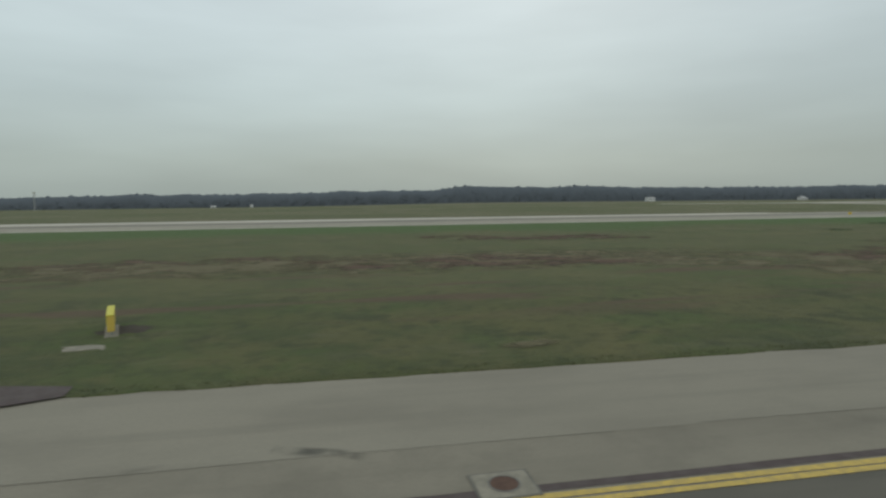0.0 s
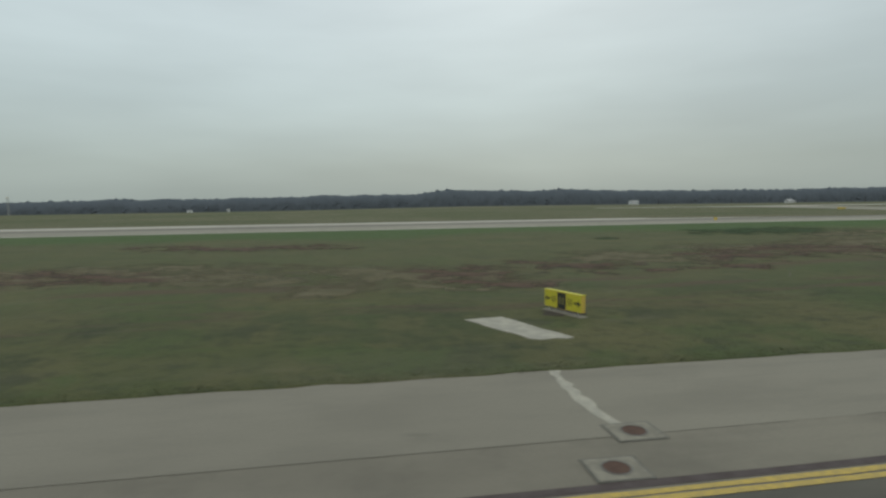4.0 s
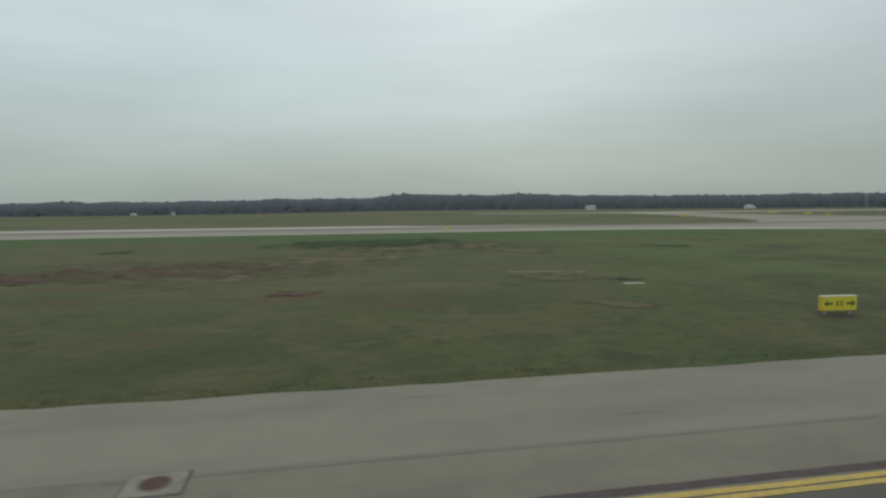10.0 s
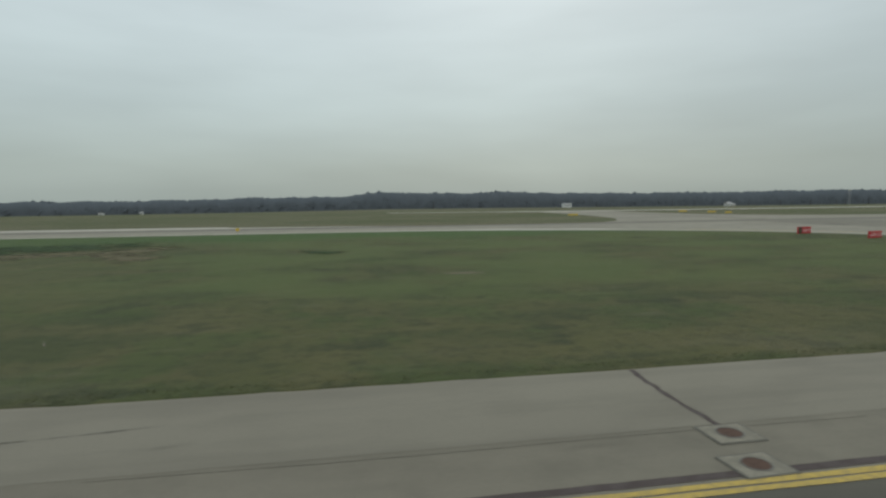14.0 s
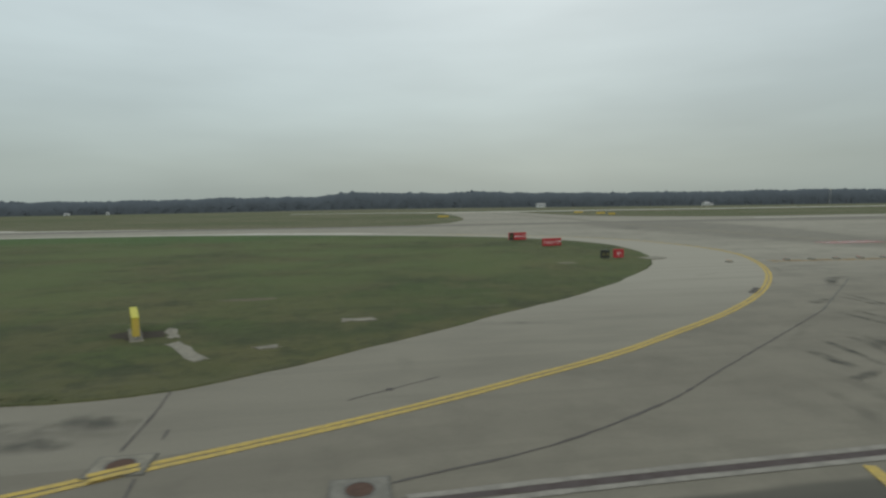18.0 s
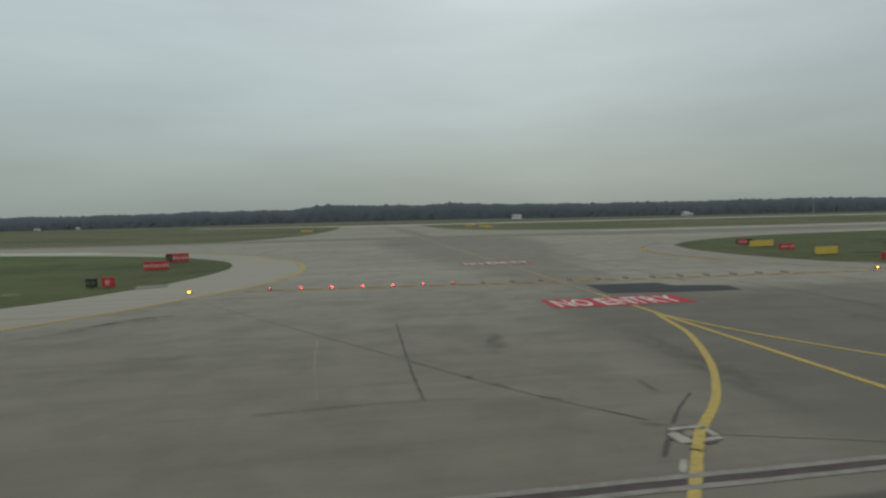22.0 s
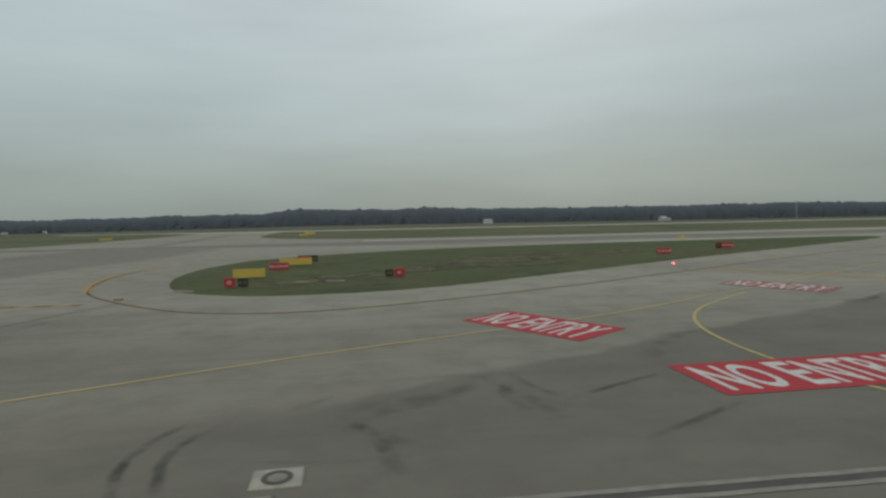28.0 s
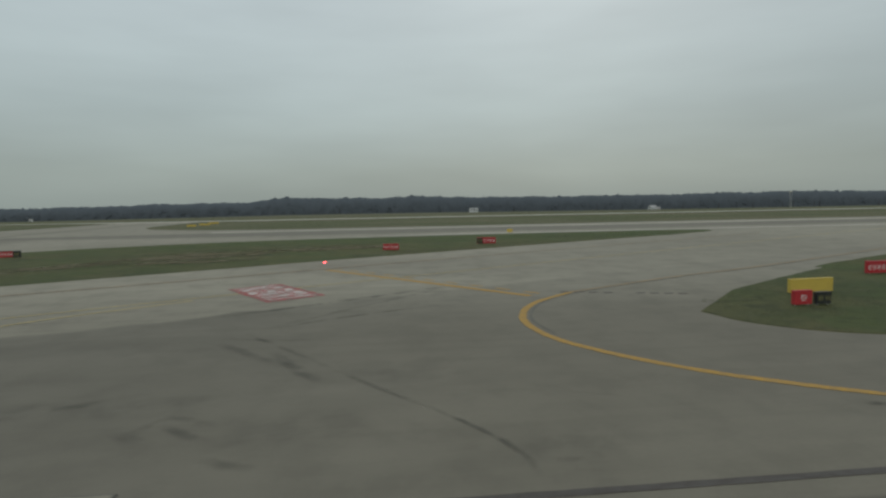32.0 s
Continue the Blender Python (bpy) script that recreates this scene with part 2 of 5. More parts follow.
GRASS = grass_material("mown_grass_with_bare_soil", True)
GRASS_FAR = grass_material("airfield_grass", False)
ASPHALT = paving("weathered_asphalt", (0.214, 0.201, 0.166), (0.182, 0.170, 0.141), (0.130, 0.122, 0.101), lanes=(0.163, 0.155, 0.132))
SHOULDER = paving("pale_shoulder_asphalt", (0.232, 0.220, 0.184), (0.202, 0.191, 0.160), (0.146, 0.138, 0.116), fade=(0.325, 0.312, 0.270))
DARK_ASPHALT = paving("darker_asphalt", (0.176, 0.166, 0.140), (0.150, 0.141, 0.119), (0.104, 0.098, 0.084))
MOTTLED = worn("mottled_patch_asphalt", (0.165, 0.156, 0.132), (0.052, 0.049, 0.043), 0.85, 1.7, amount=0.95)
PATCH = paving("fresh_dark_asphalt_patch", (0.055, 0.057, 0.062), (0.045, 0.047, 0.052), (0.035, 0.036, 0.04), False)
RUNWAY = paving("pale_runway_surface", (0.46, 0.447, 0.40), (0.39, 0.378, 0.342), (0.28, 0.272, 0.25))
SLAB = worn("stained_concrete_slab", (0.265, 0.240, 0.188), (0.17, 0.155, 0.122), 0.9, 4, amount=0.7)
TAR_FAINT = worn("worn_joint_sealant", (0.105, 0.099, 0.085), (0.15, 0.142, 0.12), 0.85, 1.5, amount=0.9)
DIM_SLAB = worn("grimy_concrete_slab", (0.215, 0.200, 0.168), (0.15, 0.14, 0.118), 0.9, 4, amount=0.7)
KERB = worn("dulled_concrete_kerb", (0.285, 0.262, 0.222), (0.175, 0.16, 0.136), 0.9, 3, amount=0.6)
CONCRETE = worn("pale_concrete", (0.41, 0.375, 0.300), (0.25, 0.238, 0.20), 0.9, 2.5, amount=0.6)
TAR = worn("dark_joint_sealant", (0.075, 0.062, 0.055), (0.115, 0.105, 0.095), 0.75, 3)
TAR_RED = worn("reddish_brown_sealant", (0.066, 0.048, 0.044), (0.105, 0.086, 0.080), 0.8, 3)
r_mat = Mat("tyre_rubber_marks", 0.9)
r_at = r_mat.n.new("ShaderNodeAttribute")
r_at.attribute_name = "soft"
r_mat.l.new(r_mat.times(r_mat.times(r_mat.noise(1.3, (1, 1, 1), 5, 0.30, 0.70), 0.72), r_at.outputs["Fac"]), r_mat.b.inputs["Alpha"])
RUBBER = r_mat.done(r_mat.mix(r_mat.noise(5.0), (0.055, 0.055, 0.05), (0.085, 0.085, 0.077)))
RUST = worn("rusty_cast_iron", (0.085, 0.050, 0.038), (0.14, 0.085, 0.06), 0.8, 12, 0.3)
CASTING = worn("dull_lamp_casting", (0.30, 0.286, 0.245), (0.22, 0.21, 0.18), 0.85, 6)
RING_IRON = worn("dark_stained_iron", (0.075, 0.064, 0.057), (0.115, 0.100, 0.088), 0.8, 12, 0.1)
IRON = worn("grey_cast_iron", (0.12, 0.12, 0.11), (0.20, 0.20, 0.18), 0.7, 12, 0.3)
YELLOW = worn("yellow_marking_paint", (0.52, 0.365, 0.086), (0.31, 0.24, 0.105), 0.8, 7, amount=0.6)
YELLOW_PALE = worn("pale_worn_yellow_paint", (0.50, 0.385, 0.145), (0.34, 0.28, 0.15), 0.8, 5, amount=0.65)
YELLOW_WORN = worn("almost_worn_off_yellow_paint", (0.36, 0.27, 0.125), (0.235, 0.205, 0.145), 0.85, 2.0, amount=0.8)
YELLOW_OLD = worn("faded_yellow_marking_paint", (0.37, 0.225, 0.090), (0.22, 0.165, 0.105), 0.8, 2.5, amount=0.7)
ORANGE_OLD = worn("worn_orange_marking_paint", (0.46, 0.265, 0.052), (0.28, 0.185, 0.08), 0.8, 4, amount=0.65)
RED_PAINT = worn("red_marking_paint", (0.46, 0.030, 0.040), (0.29, 0.050, 0.052), 0.8, 4, amount=0.6)
RED_THIN = worn("thin_worn_red_paint", (0.42, 0.070, 0.072), (0.200, 0.165, 0.140), 0.85, 1.6, amount=0.85)
WHITE_THIN = worn("thin_worn_white_paint", (0.66, 0.61, 0.57), (0.32, 0.27, 0.24), 0.85, 1.8, amount=0.6)
WHITE_PAINT = worn("white_marking_paint", (0.64, 0.61, 0.56), (0.40, 0.37, 0.34), 0.8, 6, amount=0.6)
SIGN_YELLOW = worn("yellow_sign_face", (0.52, 0.465, 0.042), (0.41, 0.37, 0.045), 0.5, 2, amount=0.35)
SIGN_AMBER = worn("amber_yellow_sign_back", (0.58, 0.42, 0.080), (0.47, 0.34, 0.085), 0.55, 2, amount=0.35)
SIGN_RED = worn("red_sign_face", (0.43, 0.035, 0.04), (0.31, 0.035, 0.04), 0.5, 2, amount=0.3)
SIGN_BLACK = worn("black_sign_face", (0.025, 0.027, 0.025), (0.05, 0.05, 0.045), 0.5, 2)
SIGN_INK = worn("faded_black_sign_legend", (0.085, 0.080, 0.030), (0.14, 0.13, 0.04), 0.6, 3)
SIGN_WHITE = worn("white_sign_legend", (0.70, 0.66, 0.62), (0.52, 0.48, 0.45), 0.6, 3)
SIGN_DULL = worn("dull_yellow_sign_legend", (0.22, 0.20, 0.07), (0.15, 0.14, 0.06), 0.6, 3)
METAL = worn("galvanised_metal", (0.42, 0.42, 0.40), (0.28, 0.28, 0.27), 0.5, 8, 0.6)
PALE_METAL = worn("pale_painted_metal", (0.55, 0.52, 0.40), (0.42, 0.40, 0.30), 0.6, 5)
# white render, its colour lowered to carry the haze over far buildings
WALL_WHITE = worn("hazed_white_wall", (0.62, 0.63, 0.62), (0.48, 0.49, 0.48), 0.8, 0.5, amount=0.3)
ROOF_GREY = worn("grey_roof_sheeting", (0.40, 0.39, 0.38), (0.30, 0.29, 0.28), 0.7, 0.5)
# house walls among the trees: their shade is put into the base colour
WALL_SHADED = worn("shaded_grey_wall", (0.105, 0.110, 0.108), (0.085, 0.090, 0.088), 0.9, 0.5)
ROOF_FADED = worn("faded_pinkish_roof", (0.29, 0.27, 0.26), (0.23, 0.215, 0.205), 0.8, 0.5)
WALL_GREY = worn("pale_grey_roof_sheeting", (0.50, 0.49, 0.47), (0.40, 0.39, 0.38), 0.7, 0.5)
WINDOW_DARK = worn("dark_window_glass", (0.04, 0.045, 0.05), (0.07, 0.075, 0.08), 0.2, 1)
SOIL = worn("dark_bare_soil", (0.045, 0.036, 0.028), (0.075, 0.062, 0.045), 0.95, 3)
SAND = worn("pale_sandy_soil", (0.165, 0.138, 0.092), (0.11, 0.096, 0.058), 0.95, 1.2, amount=0.8)


def ragged(name, amp, low, high, strength, a, b, fleck, grain):
    """A ground cover that breaks up towards the rim of its patch; two tones with flecks of a third."""
    m = Mat(name, 0.97)
    at = m.n.new("ShaderNodeAttribute")
    at.attribute_name = "soft"
    rim = m.op("ADD", at.outputs["Fac"], m.op("MULTIPLY", m.op("SUBTRACT", m.noise(0.42, (0.7, 0.95, 1), 9, 0.2, 0.8, 0.68), 0.5), amp))
    m.l.new(m.times(m.ranged(rim, low, high), strength), m.b.inputs["Alpha"])
    c = m.mix(m.noise(0.8, (0.55, 1.1, 1), 7, 0.40, 0.61, 0.65), a, b)
    return m.done(m.mix(m.times(m.noise(2.4, (1, 1, 1), 6, 0.5, 0.68), 0.55), c, fleck), m.noise(grain, (1, 1, 1), 6), 0.65, 0.06)


SOIL_RAGGED = ragged("ragged_bare_soil", 3.4, 0.36, 1.10, 0.88, (0.062, 0.041, 0.029), (0.122, 0.078, 0.054), (0.150, 0.108, 0.074), 3.0)
STRAW = ragged("dry_straw_grass", 1.8, 0.10, 1.15, 0.90, (0.168, 0.142, 0.086), (0.118, 0.106, 0.058), (0.150, 0.132, 0.075), 6.0)
LUSH = ragged("lush_dark_grass", 2.0, 0.10, 0.95, 0.85, (0.036, 0.058, 0.026), (0.052, 0.084, 0.030), (0.060, 0.080, 0.036), 6.0)
BARK = worn("dark_bark", (0.06, 0.05, 0.04), (0.03, 0.027, 0.022), 0.95, 2)


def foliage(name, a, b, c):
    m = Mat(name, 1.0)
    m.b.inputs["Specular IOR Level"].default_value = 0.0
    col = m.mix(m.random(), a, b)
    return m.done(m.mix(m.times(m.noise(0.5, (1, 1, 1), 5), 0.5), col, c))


# blue-grey of the distance haze is painted into the leaf colour
LEAVES_HAZED = foliage("hazed_woodland_foliage", (0.096, 0.109, 0.122), (0.109, 0.123, 0.137), (0.089, 0.102, 0.115))


def glowing(name, colour, strength):
    m = Mat(name, 0.3)
    m.b.inputs["Emission Color"].default_value = (*colour, 1)
    m.b.inputs["Emission Strength"].default_value = strength
    return m.done(tuple(v * 0.5 for v in colour))


GLOW_RED = glowing("lit_red_lens", (1.0, 0.05, 0.06), 16.0)
GLOW_AMBER = glowing("lit_amber_lens", (1.0, 0.42, 0.03), 9.0)


# ---- mesh helpers ----
def mesh_of(bm, name, material):
    me = bpy.data.meshes.new(name)
    bmesh.ops.recalc_face_normals(bm, faces=bm.faces)
    bm.to_mesh(me)
    bm.free()
    me.materials.append(material)
    return me


def part(name, bm, material, parent, label=""):
    ob = new(name, mesh_of(bm, name, material))
    ob.parent = parent
    return tagged(ob, label)


def thing(name, label, category, group="", m=None):
    ob = tagged(new(name), label, category, group)
    if m is not None:
        ob.matrix_world = m
    return ob


def box(bm, x0, x1, y0, y1, z0, z1, bevel=0.0):
    g = bmesh.ops.create_cube(bm, size=1.0)
    for v in g["verts"]:
        v.co = ((x0 + x1) / 2 + v.co.x * (x1 - x0), (y0 + y1) / 2 + v.co.y * (y1 - y0), (z0 + z1) / 2 + v.co.z * (z1 - z0))
    if bevel:
        edges = list({e for v in g["verts"] for e in v.link_edges})
        bmesh.ops.bevel(bm, geom=edges, offset=bevel, segments=2, affect="EDGES", profile=0.6)
    return bm


def drum(bm, x, y, z0, z1, r0, r1, seg=20):
    bmesh.ops.create_cone(bm, cap_ends=True, segments=seg, radius1=r0, radius2=r1, depth=z1 - z0,
                          matrix=Matrix.Translation((x, y, (z0 + z1) / 2)))
    return bm


def ring(bm, x, y, z, r0, r1, seg=24, up="z"):
    a, b = [], []
    for i in range(seg):
        c, s = math.cos(2 * math.pi * i / seg), math.sin(2 * math.pi * i / seg)
        at = (lambda r: (x + r * c, y + r * s, z)) if up == "z" else (lambda r: (x + r * c, y, z + r * s))
        a.append(bm.verts.new(at(r0)))
        b.append(bm.verts.new(at(r1)))
    for i in range(seg):
        j = (i + 1) % seg
        bm.faces.new((a[i], a[j], b[j], b[i]))
    return bm


def smooth_line(points, step=0.5):
    """Catmull-Rom curve through a few points, cut into short steps."""
    p = [Vector((*q, 0)) for q in points]
    p = [2 * p[0] - p[1], *p, 2 * p[-1] - p[-2]]
    out = []
    for a, b, c, d in zip(p, p[1:], p[2:], p[3:]):
        n = max(2, int((c - b).length / step))
        for i in range(n):
            t = i / n
            out.append(0.5 * (2 * b + (c - a) * t + (2 * a - 5 * b + 4 * c - d) * t * t + (3 * b - a - 3 * c + d) * t ** 3))
    return out + [p[-2]]


def ribbon(bm, points, width, z=0.006, rough=0.0, gaps=None, seed=1, offset=0.0, step=0.5):
    """A painted or poured strip along a curve, with slightly uneven sides."""
    rnd = random.Random(seed)
    line = smooth_line(points, step)
    last, run = None, 0.0
    for i, p in enumerate(line):
        q, r = line[max(0, i - 1)], line[min(len(line) - 1, i + 1)]
        d = (r - q).normalized()
        side = Vector((-d.y, d.x, 0))
        w1, w2 = (width / 2 + rnd.uniform(-rough, rough) for _ in range(2))
        c = p + side * offset
        pair = [bm.verts.new((*(c + side * w1).xy, z)), bm.verts.new((*(c - side * w2).xy, z))]
        run += (p - q).length
        if last and not (gaps and (run % (gaps[0] + gaps[1])) > gaps[0]):
            bm.faces.new((last[0], last[1], pair[1], pair[0]))
        last = pair
    return bm


def smear(name, points, width, z, parent, label, seed, strength=0.9):
    """A rubber smear whose strength fades to nothing at its sides and ends."""
    line = smooth_line(points, 0.3)
    rnd = random.Random(seed)
    vs, fs, soft, n = [], [], [], len(line)
    for i, p in enumerate(line):
        q, r = line[max(0, i - 1)], line[min(n - 1, i + 1)]
        d = (r - q).normalized()
        side = Vector((-d.y, d.x, 0))
        end = min(1.0, 3.5 * min(i, n - 1 - i) / n)
        for k, a in ((-1, 0.0), (-0.35, strength), (0.35, strength), (1, 0.0)):
            c = p + side * (k * width * 0.85 * rnd.uniform(0.8, 1.2))
            vs.append((c.x, c.y, z))
            soft.append(a * end)
        if i:
            b = 4 * i
            fs += [(b - 4 + k, b - 3 + k, b + 1 + k, b + k) for k in range(3)]
    me = bpy.data.meshes.new(name)
    me.from_pydata(vs, [], fs)
    me.attributes.new("soft", "FLOAT", "POINT").data.foreach_set("value", soft)
    me.materials.append(RUBBER)
    ob = new(name, me)
    ob.parent = parent
    return tagged(ob, label)


def sheet(bm, outline, z=0.0):
    vs = [bm.verts.new((x, y, z)) for x, y in outline]
    bm.faces.new(vs)
    bmesh.ops.triangulate(bm, faces=bm.faces)
    return bm


def letters(name, text, width, height, material, parent, x0, y0, z, label=""):
    """Block letters of the built-in font, stretched to a given width and height, lying flat."""
    cu = bpy.data.curves.new(name, "FONT")
    cu.body, cu.size, cu.offset, cu.align_x = text, 1.0, 0.018, "LEFT"
    cu.resolution_u = 4
    tmp = bpy.data.objects.new(name, cu)
    me = bpy.data.meshes.new_from_object(tmp)
    bpy.data.objects.remove(tmp)
    co = np.array([v.co for v in me.vertices])
    lo, hi = co.min(0), co.max(0)
    for v in me.vertices:
        v.co = (x0 + (v.co.x - lo[0]) / (hi[0] - lo[0]) * width, y0 + (v.co.y - lo[1]) / (hi[1] - lo[1]) * height, z)
    me.materials.clear()
    me.materials.append(material)
    ob = new(name, me)
    ob.parent = parent
    return tagged(ob, label)


# ---- ground, far land ----
def land(x, y):
    """Height of the land: level round the taxiways, falling gently towards the woods."""
    far = max(0.0, min(1.0, (y - 240) / 400))
    fall = 5.0 + 5.0 * max(0.0, min(1.0, (160 - x) / 460)) + 2.0 * max(0.0, min(1.0, (x - 250) / 300))
    return -0.03 - far * fall


bm = bmesh.new()
xs = [-3000, -1500, -800, -500, -300, -150, 0, 150, 300, 450, 600, 800, 1200, 2000, 3200]
ys = [-2500, -400, -60, 0, 60, 120, 180, 240, 290, 340, 390, 440, 490, 540, 590, 640, 800, 1200, 2500, 4200]
gv = [[bm.verts.new((x, y, land(x, y))) for x in xs] for y in ys]
for j in range(len(ys) - 1):
    for i in range(len(xs) - 1):
        bm.faces.new((gv[j][i], gv[j][i + 1], gv[j + 1][i + 1], gv[j + 1][i]))
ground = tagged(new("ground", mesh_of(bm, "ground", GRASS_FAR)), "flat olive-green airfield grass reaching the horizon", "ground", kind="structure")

bm = bmesh.new()
gx, gy = [-600 + 20 * i for i in range(71)], [-70 + 14 * i for i in range(14)]
gv = [[bm.verts.new((x, y, 0)) for x in gx] for y in gy]
for j in range(len(gy) - 1):
    for i in range(len(gx) - 1):
        bm.faces.new((gv[j][i], gv[j][i + 1], gv[j + 1][i + 1], gv[j + 1][i]))
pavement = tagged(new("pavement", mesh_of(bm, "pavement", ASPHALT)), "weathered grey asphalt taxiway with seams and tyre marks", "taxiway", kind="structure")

bm = bmesh.new()
sheet(bm, [*[p.xy for p in smooth_line([(140, 111.9), (150, 114), (158, 124), (165, 145), (168, 190)], 4)],
           *[p.xy for p in smooth_line([(195, 190), (196.5, 145), (200.5, 131), (206, 123), (218, 115.5), (234, 111.9)], 4)]], 0.002)
tagged(new("pavement_link", mesh_of(bm, "pavement_link", ASPHALT)), "grey asphalt taxiway link running away to the runway", "taxiway", kind="structure")
bm = sheet(bmesh.new(), [(120, 200), (172, 186), (900, 182), (900, 194), (172, 198), (120, 206)], 0.006)
sheet(bm, [(-700, 172), (-78, 186), (-66, 190), (-700, 190)], 0.006)
tagged(new("road", mesh_of(bm, "road", RUNWAY)), "pale distant airfield road across the grass", "road", kind="structure")
bm = sheet(bmesh.new(), [(-600, 80), (118, 80), (146, 74), (141, 78.4), (128, 82.6), (-600, 83)], 0.004)
sheet(bm, [(262, 80.0), (800, 79.6), (800, 82.2), (262, 82.2), (244, 81.2)], 0.004)
sheet(bm, [(-600, 101), (40, 100.4), (90, 99.2), (125, 98.6), (150, 99), (150, 101), (90, 105), (-600, 112)], 0.004)
sheet(bm, [(222, 102.6), (800, 102.6), (800, 105.4), (222, 105.4)], 0.004)
part("pale_shoulder", bm, RUNWAY, pavement, "pale concrete shoulder of the far taxiway")
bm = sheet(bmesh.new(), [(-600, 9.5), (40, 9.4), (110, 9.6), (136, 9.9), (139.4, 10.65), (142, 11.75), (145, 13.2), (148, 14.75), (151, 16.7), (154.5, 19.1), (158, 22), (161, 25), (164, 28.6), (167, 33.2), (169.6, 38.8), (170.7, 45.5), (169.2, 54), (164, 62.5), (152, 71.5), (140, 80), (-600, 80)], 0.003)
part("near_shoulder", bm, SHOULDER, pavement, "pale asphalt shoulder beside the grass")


# ---- grass islands ----
def verge(name, corners, label, seed, height=0.035, material=None):
    """A grass island: uneven edge, raised a little over the asphalt, with a soil-dark side."""
    rnd = random.Random(seed)
    line = smooth_line(corners, 0.8)
    bm = bmesh.new()
    top, low = [], []
    for i, p in enumerate(line):
        q, r = line[max(0, i - 1)], line[min(len(line) - 1, i + 1)]
        d = (r - q).normalized()
        k = noise.noise((p.x * 0.6, p.y * 0.6, seed)) * 0.10 + rnd.uniform(-0.05, 0.05)
        c = p + Vector((-d.y, d.x, 0)) * k
        top.append(bm.verts.new((c.x, c.y, height)))
        low.append(bm.verts.new((c.x - d.y * -0.03, c.y + d.x * -0.03, 0.0)))
    n = len(top)
    for i in range(n):
        j = (i + 1) % n
        bm.faces.new((low[i], low[j], top[j], top[i]))
    f = bm.faces.new(top)
    bmesh.ops.triangulate(bm, faces=[f])
    return tagged(new(name, mesh_of(bm, name, material or GRASS)), label, "grass", kind="structure")


ISLAND_1 = [(-300, 13.4), (-100, 13.4), (0, 13.45), (60, 13.35), (110, 13.3), (130, 13.4), (135.5, 13.55), (138.3, 14.9),
            (142.5, 17.9), (146.8, 21.3), (151.2, 24.6), (156.2, 29.6), (160.2, 34.6), (163.2, 41), (164.4, 48.2), (163.8, 53),
            (161.8, 57.5), (156.5, 63.5), (148, 69), (138, 73.5), (125, 78), (108, 80.4), (60, 81), (-100, 81), (-300, 81), (-302, 47)]
ISLAND_2 = [(208.8, 53), (209, 45), (211.2, 37.6), (215.6, 33.6), (222, 33), (228.4, 34.8), (236.5, 39.3), (249.5, 47), (270.5, 58.6),
            (290, 69), (298, 74.5), (296, 78), (277, 78.4), (250, 76.6), (238, 75), (227, 71.4), (217, 66), (211, 60.2)]
ISLAND_3 = [(265, 20.8), (265.6, 18.4), (268.4, 16.2), (275, 14.2), (300, 13.4), (380, 13.4), (500, 13.4), (510, 60), (500, 130), (440, 112),
            (380, 84), (290, 38.6), (279.5, 32.2), (269.2, 25.4)]
verge("verge_1", ISLAND_1, "patchy mown grass with bare reddish soil beside the taxiway", 1)
verge("verge_2", ISLAND_2, "patchy green grass island between taxiways", 2)
verge("verge_3", ISLAND_3, "grass island with a rounded tip beside the taxiway", 3)
FAR_GRASS = [(-600, 110.5), (-300, 110), (40, 108.5), (90, 102.5), (125, 98), (148, 98), (155, 101), (161, 110), (166, 127), (168.8, 153), (169.5, 180),
             (167, 187), (120, 199), (0, 199), (-300, 199), (-600, 199)]
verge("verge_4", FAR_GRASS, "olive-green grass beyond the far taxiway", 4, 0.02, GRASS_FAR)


# ---- painted lines and joints on the asphalt ----
EDGE = [(-300, 7.38), (0, 7.38), (60, 7.25), (110, 7.38), (125, 7.5), (131, 7.9), (134.8, 8.9), (137, 9.75), (139.4, 10.65), (142, 11.75), (145, 13.2),
        (148, 14.75), (151, 16.7), (154.5, 19.1), (158, 22.0), (161, 25.0), (164, 28.6), (167, 33.2), (169.6, 38.8), (170.7, 45.5), (169.2, 54), (164, 62.5), (152, 71.5)]
bm = ribbon(bmesh.new(), EDGE, 0.142, 0.009, 0.012, offset=-0.097)
ribbon(bm, EDGE, 0.142, 0.009, 0.012, seed=2, offset=0.097)
part("edge_line", bm, YELLOW, pavement, "double yellow taxiway edge line")
over = [tuple(p.xy) for p in smooth_line(EDGE, 0.15) if 136.26 < p.x < 137.04]
bm = ribbon(bmesh.new(), over, 0.142, 0.043, 0.008, offset=-0.097, step=0.1)
ribbon(bm, over, 0.142, 0.043, 0.008, seed=2, offset=0.097, step=0.1)
part("edge_line", bm, YELLOW, pavement, "double yellow line painted over the manhole slab")
part("joint", ribbon(bmesh.new(), [(-300, 7.72), (0, 7.72), (60, 7.6), (110, 7.75), (124, 7.77)], 0.2, 0.0075, 0.012), TAR_RED, pavement,
     "reddish-brown sealed joint beside the edge line")
part("joint", ribbon(bmesh.new(), [(124, 7.77), (130, 7.79), (136, 7.85), (141, 7.9)], 0.13, 0.0076, 0.012), TAR_RED, pavement, "reddish-brown sealed joint beside the edge line")
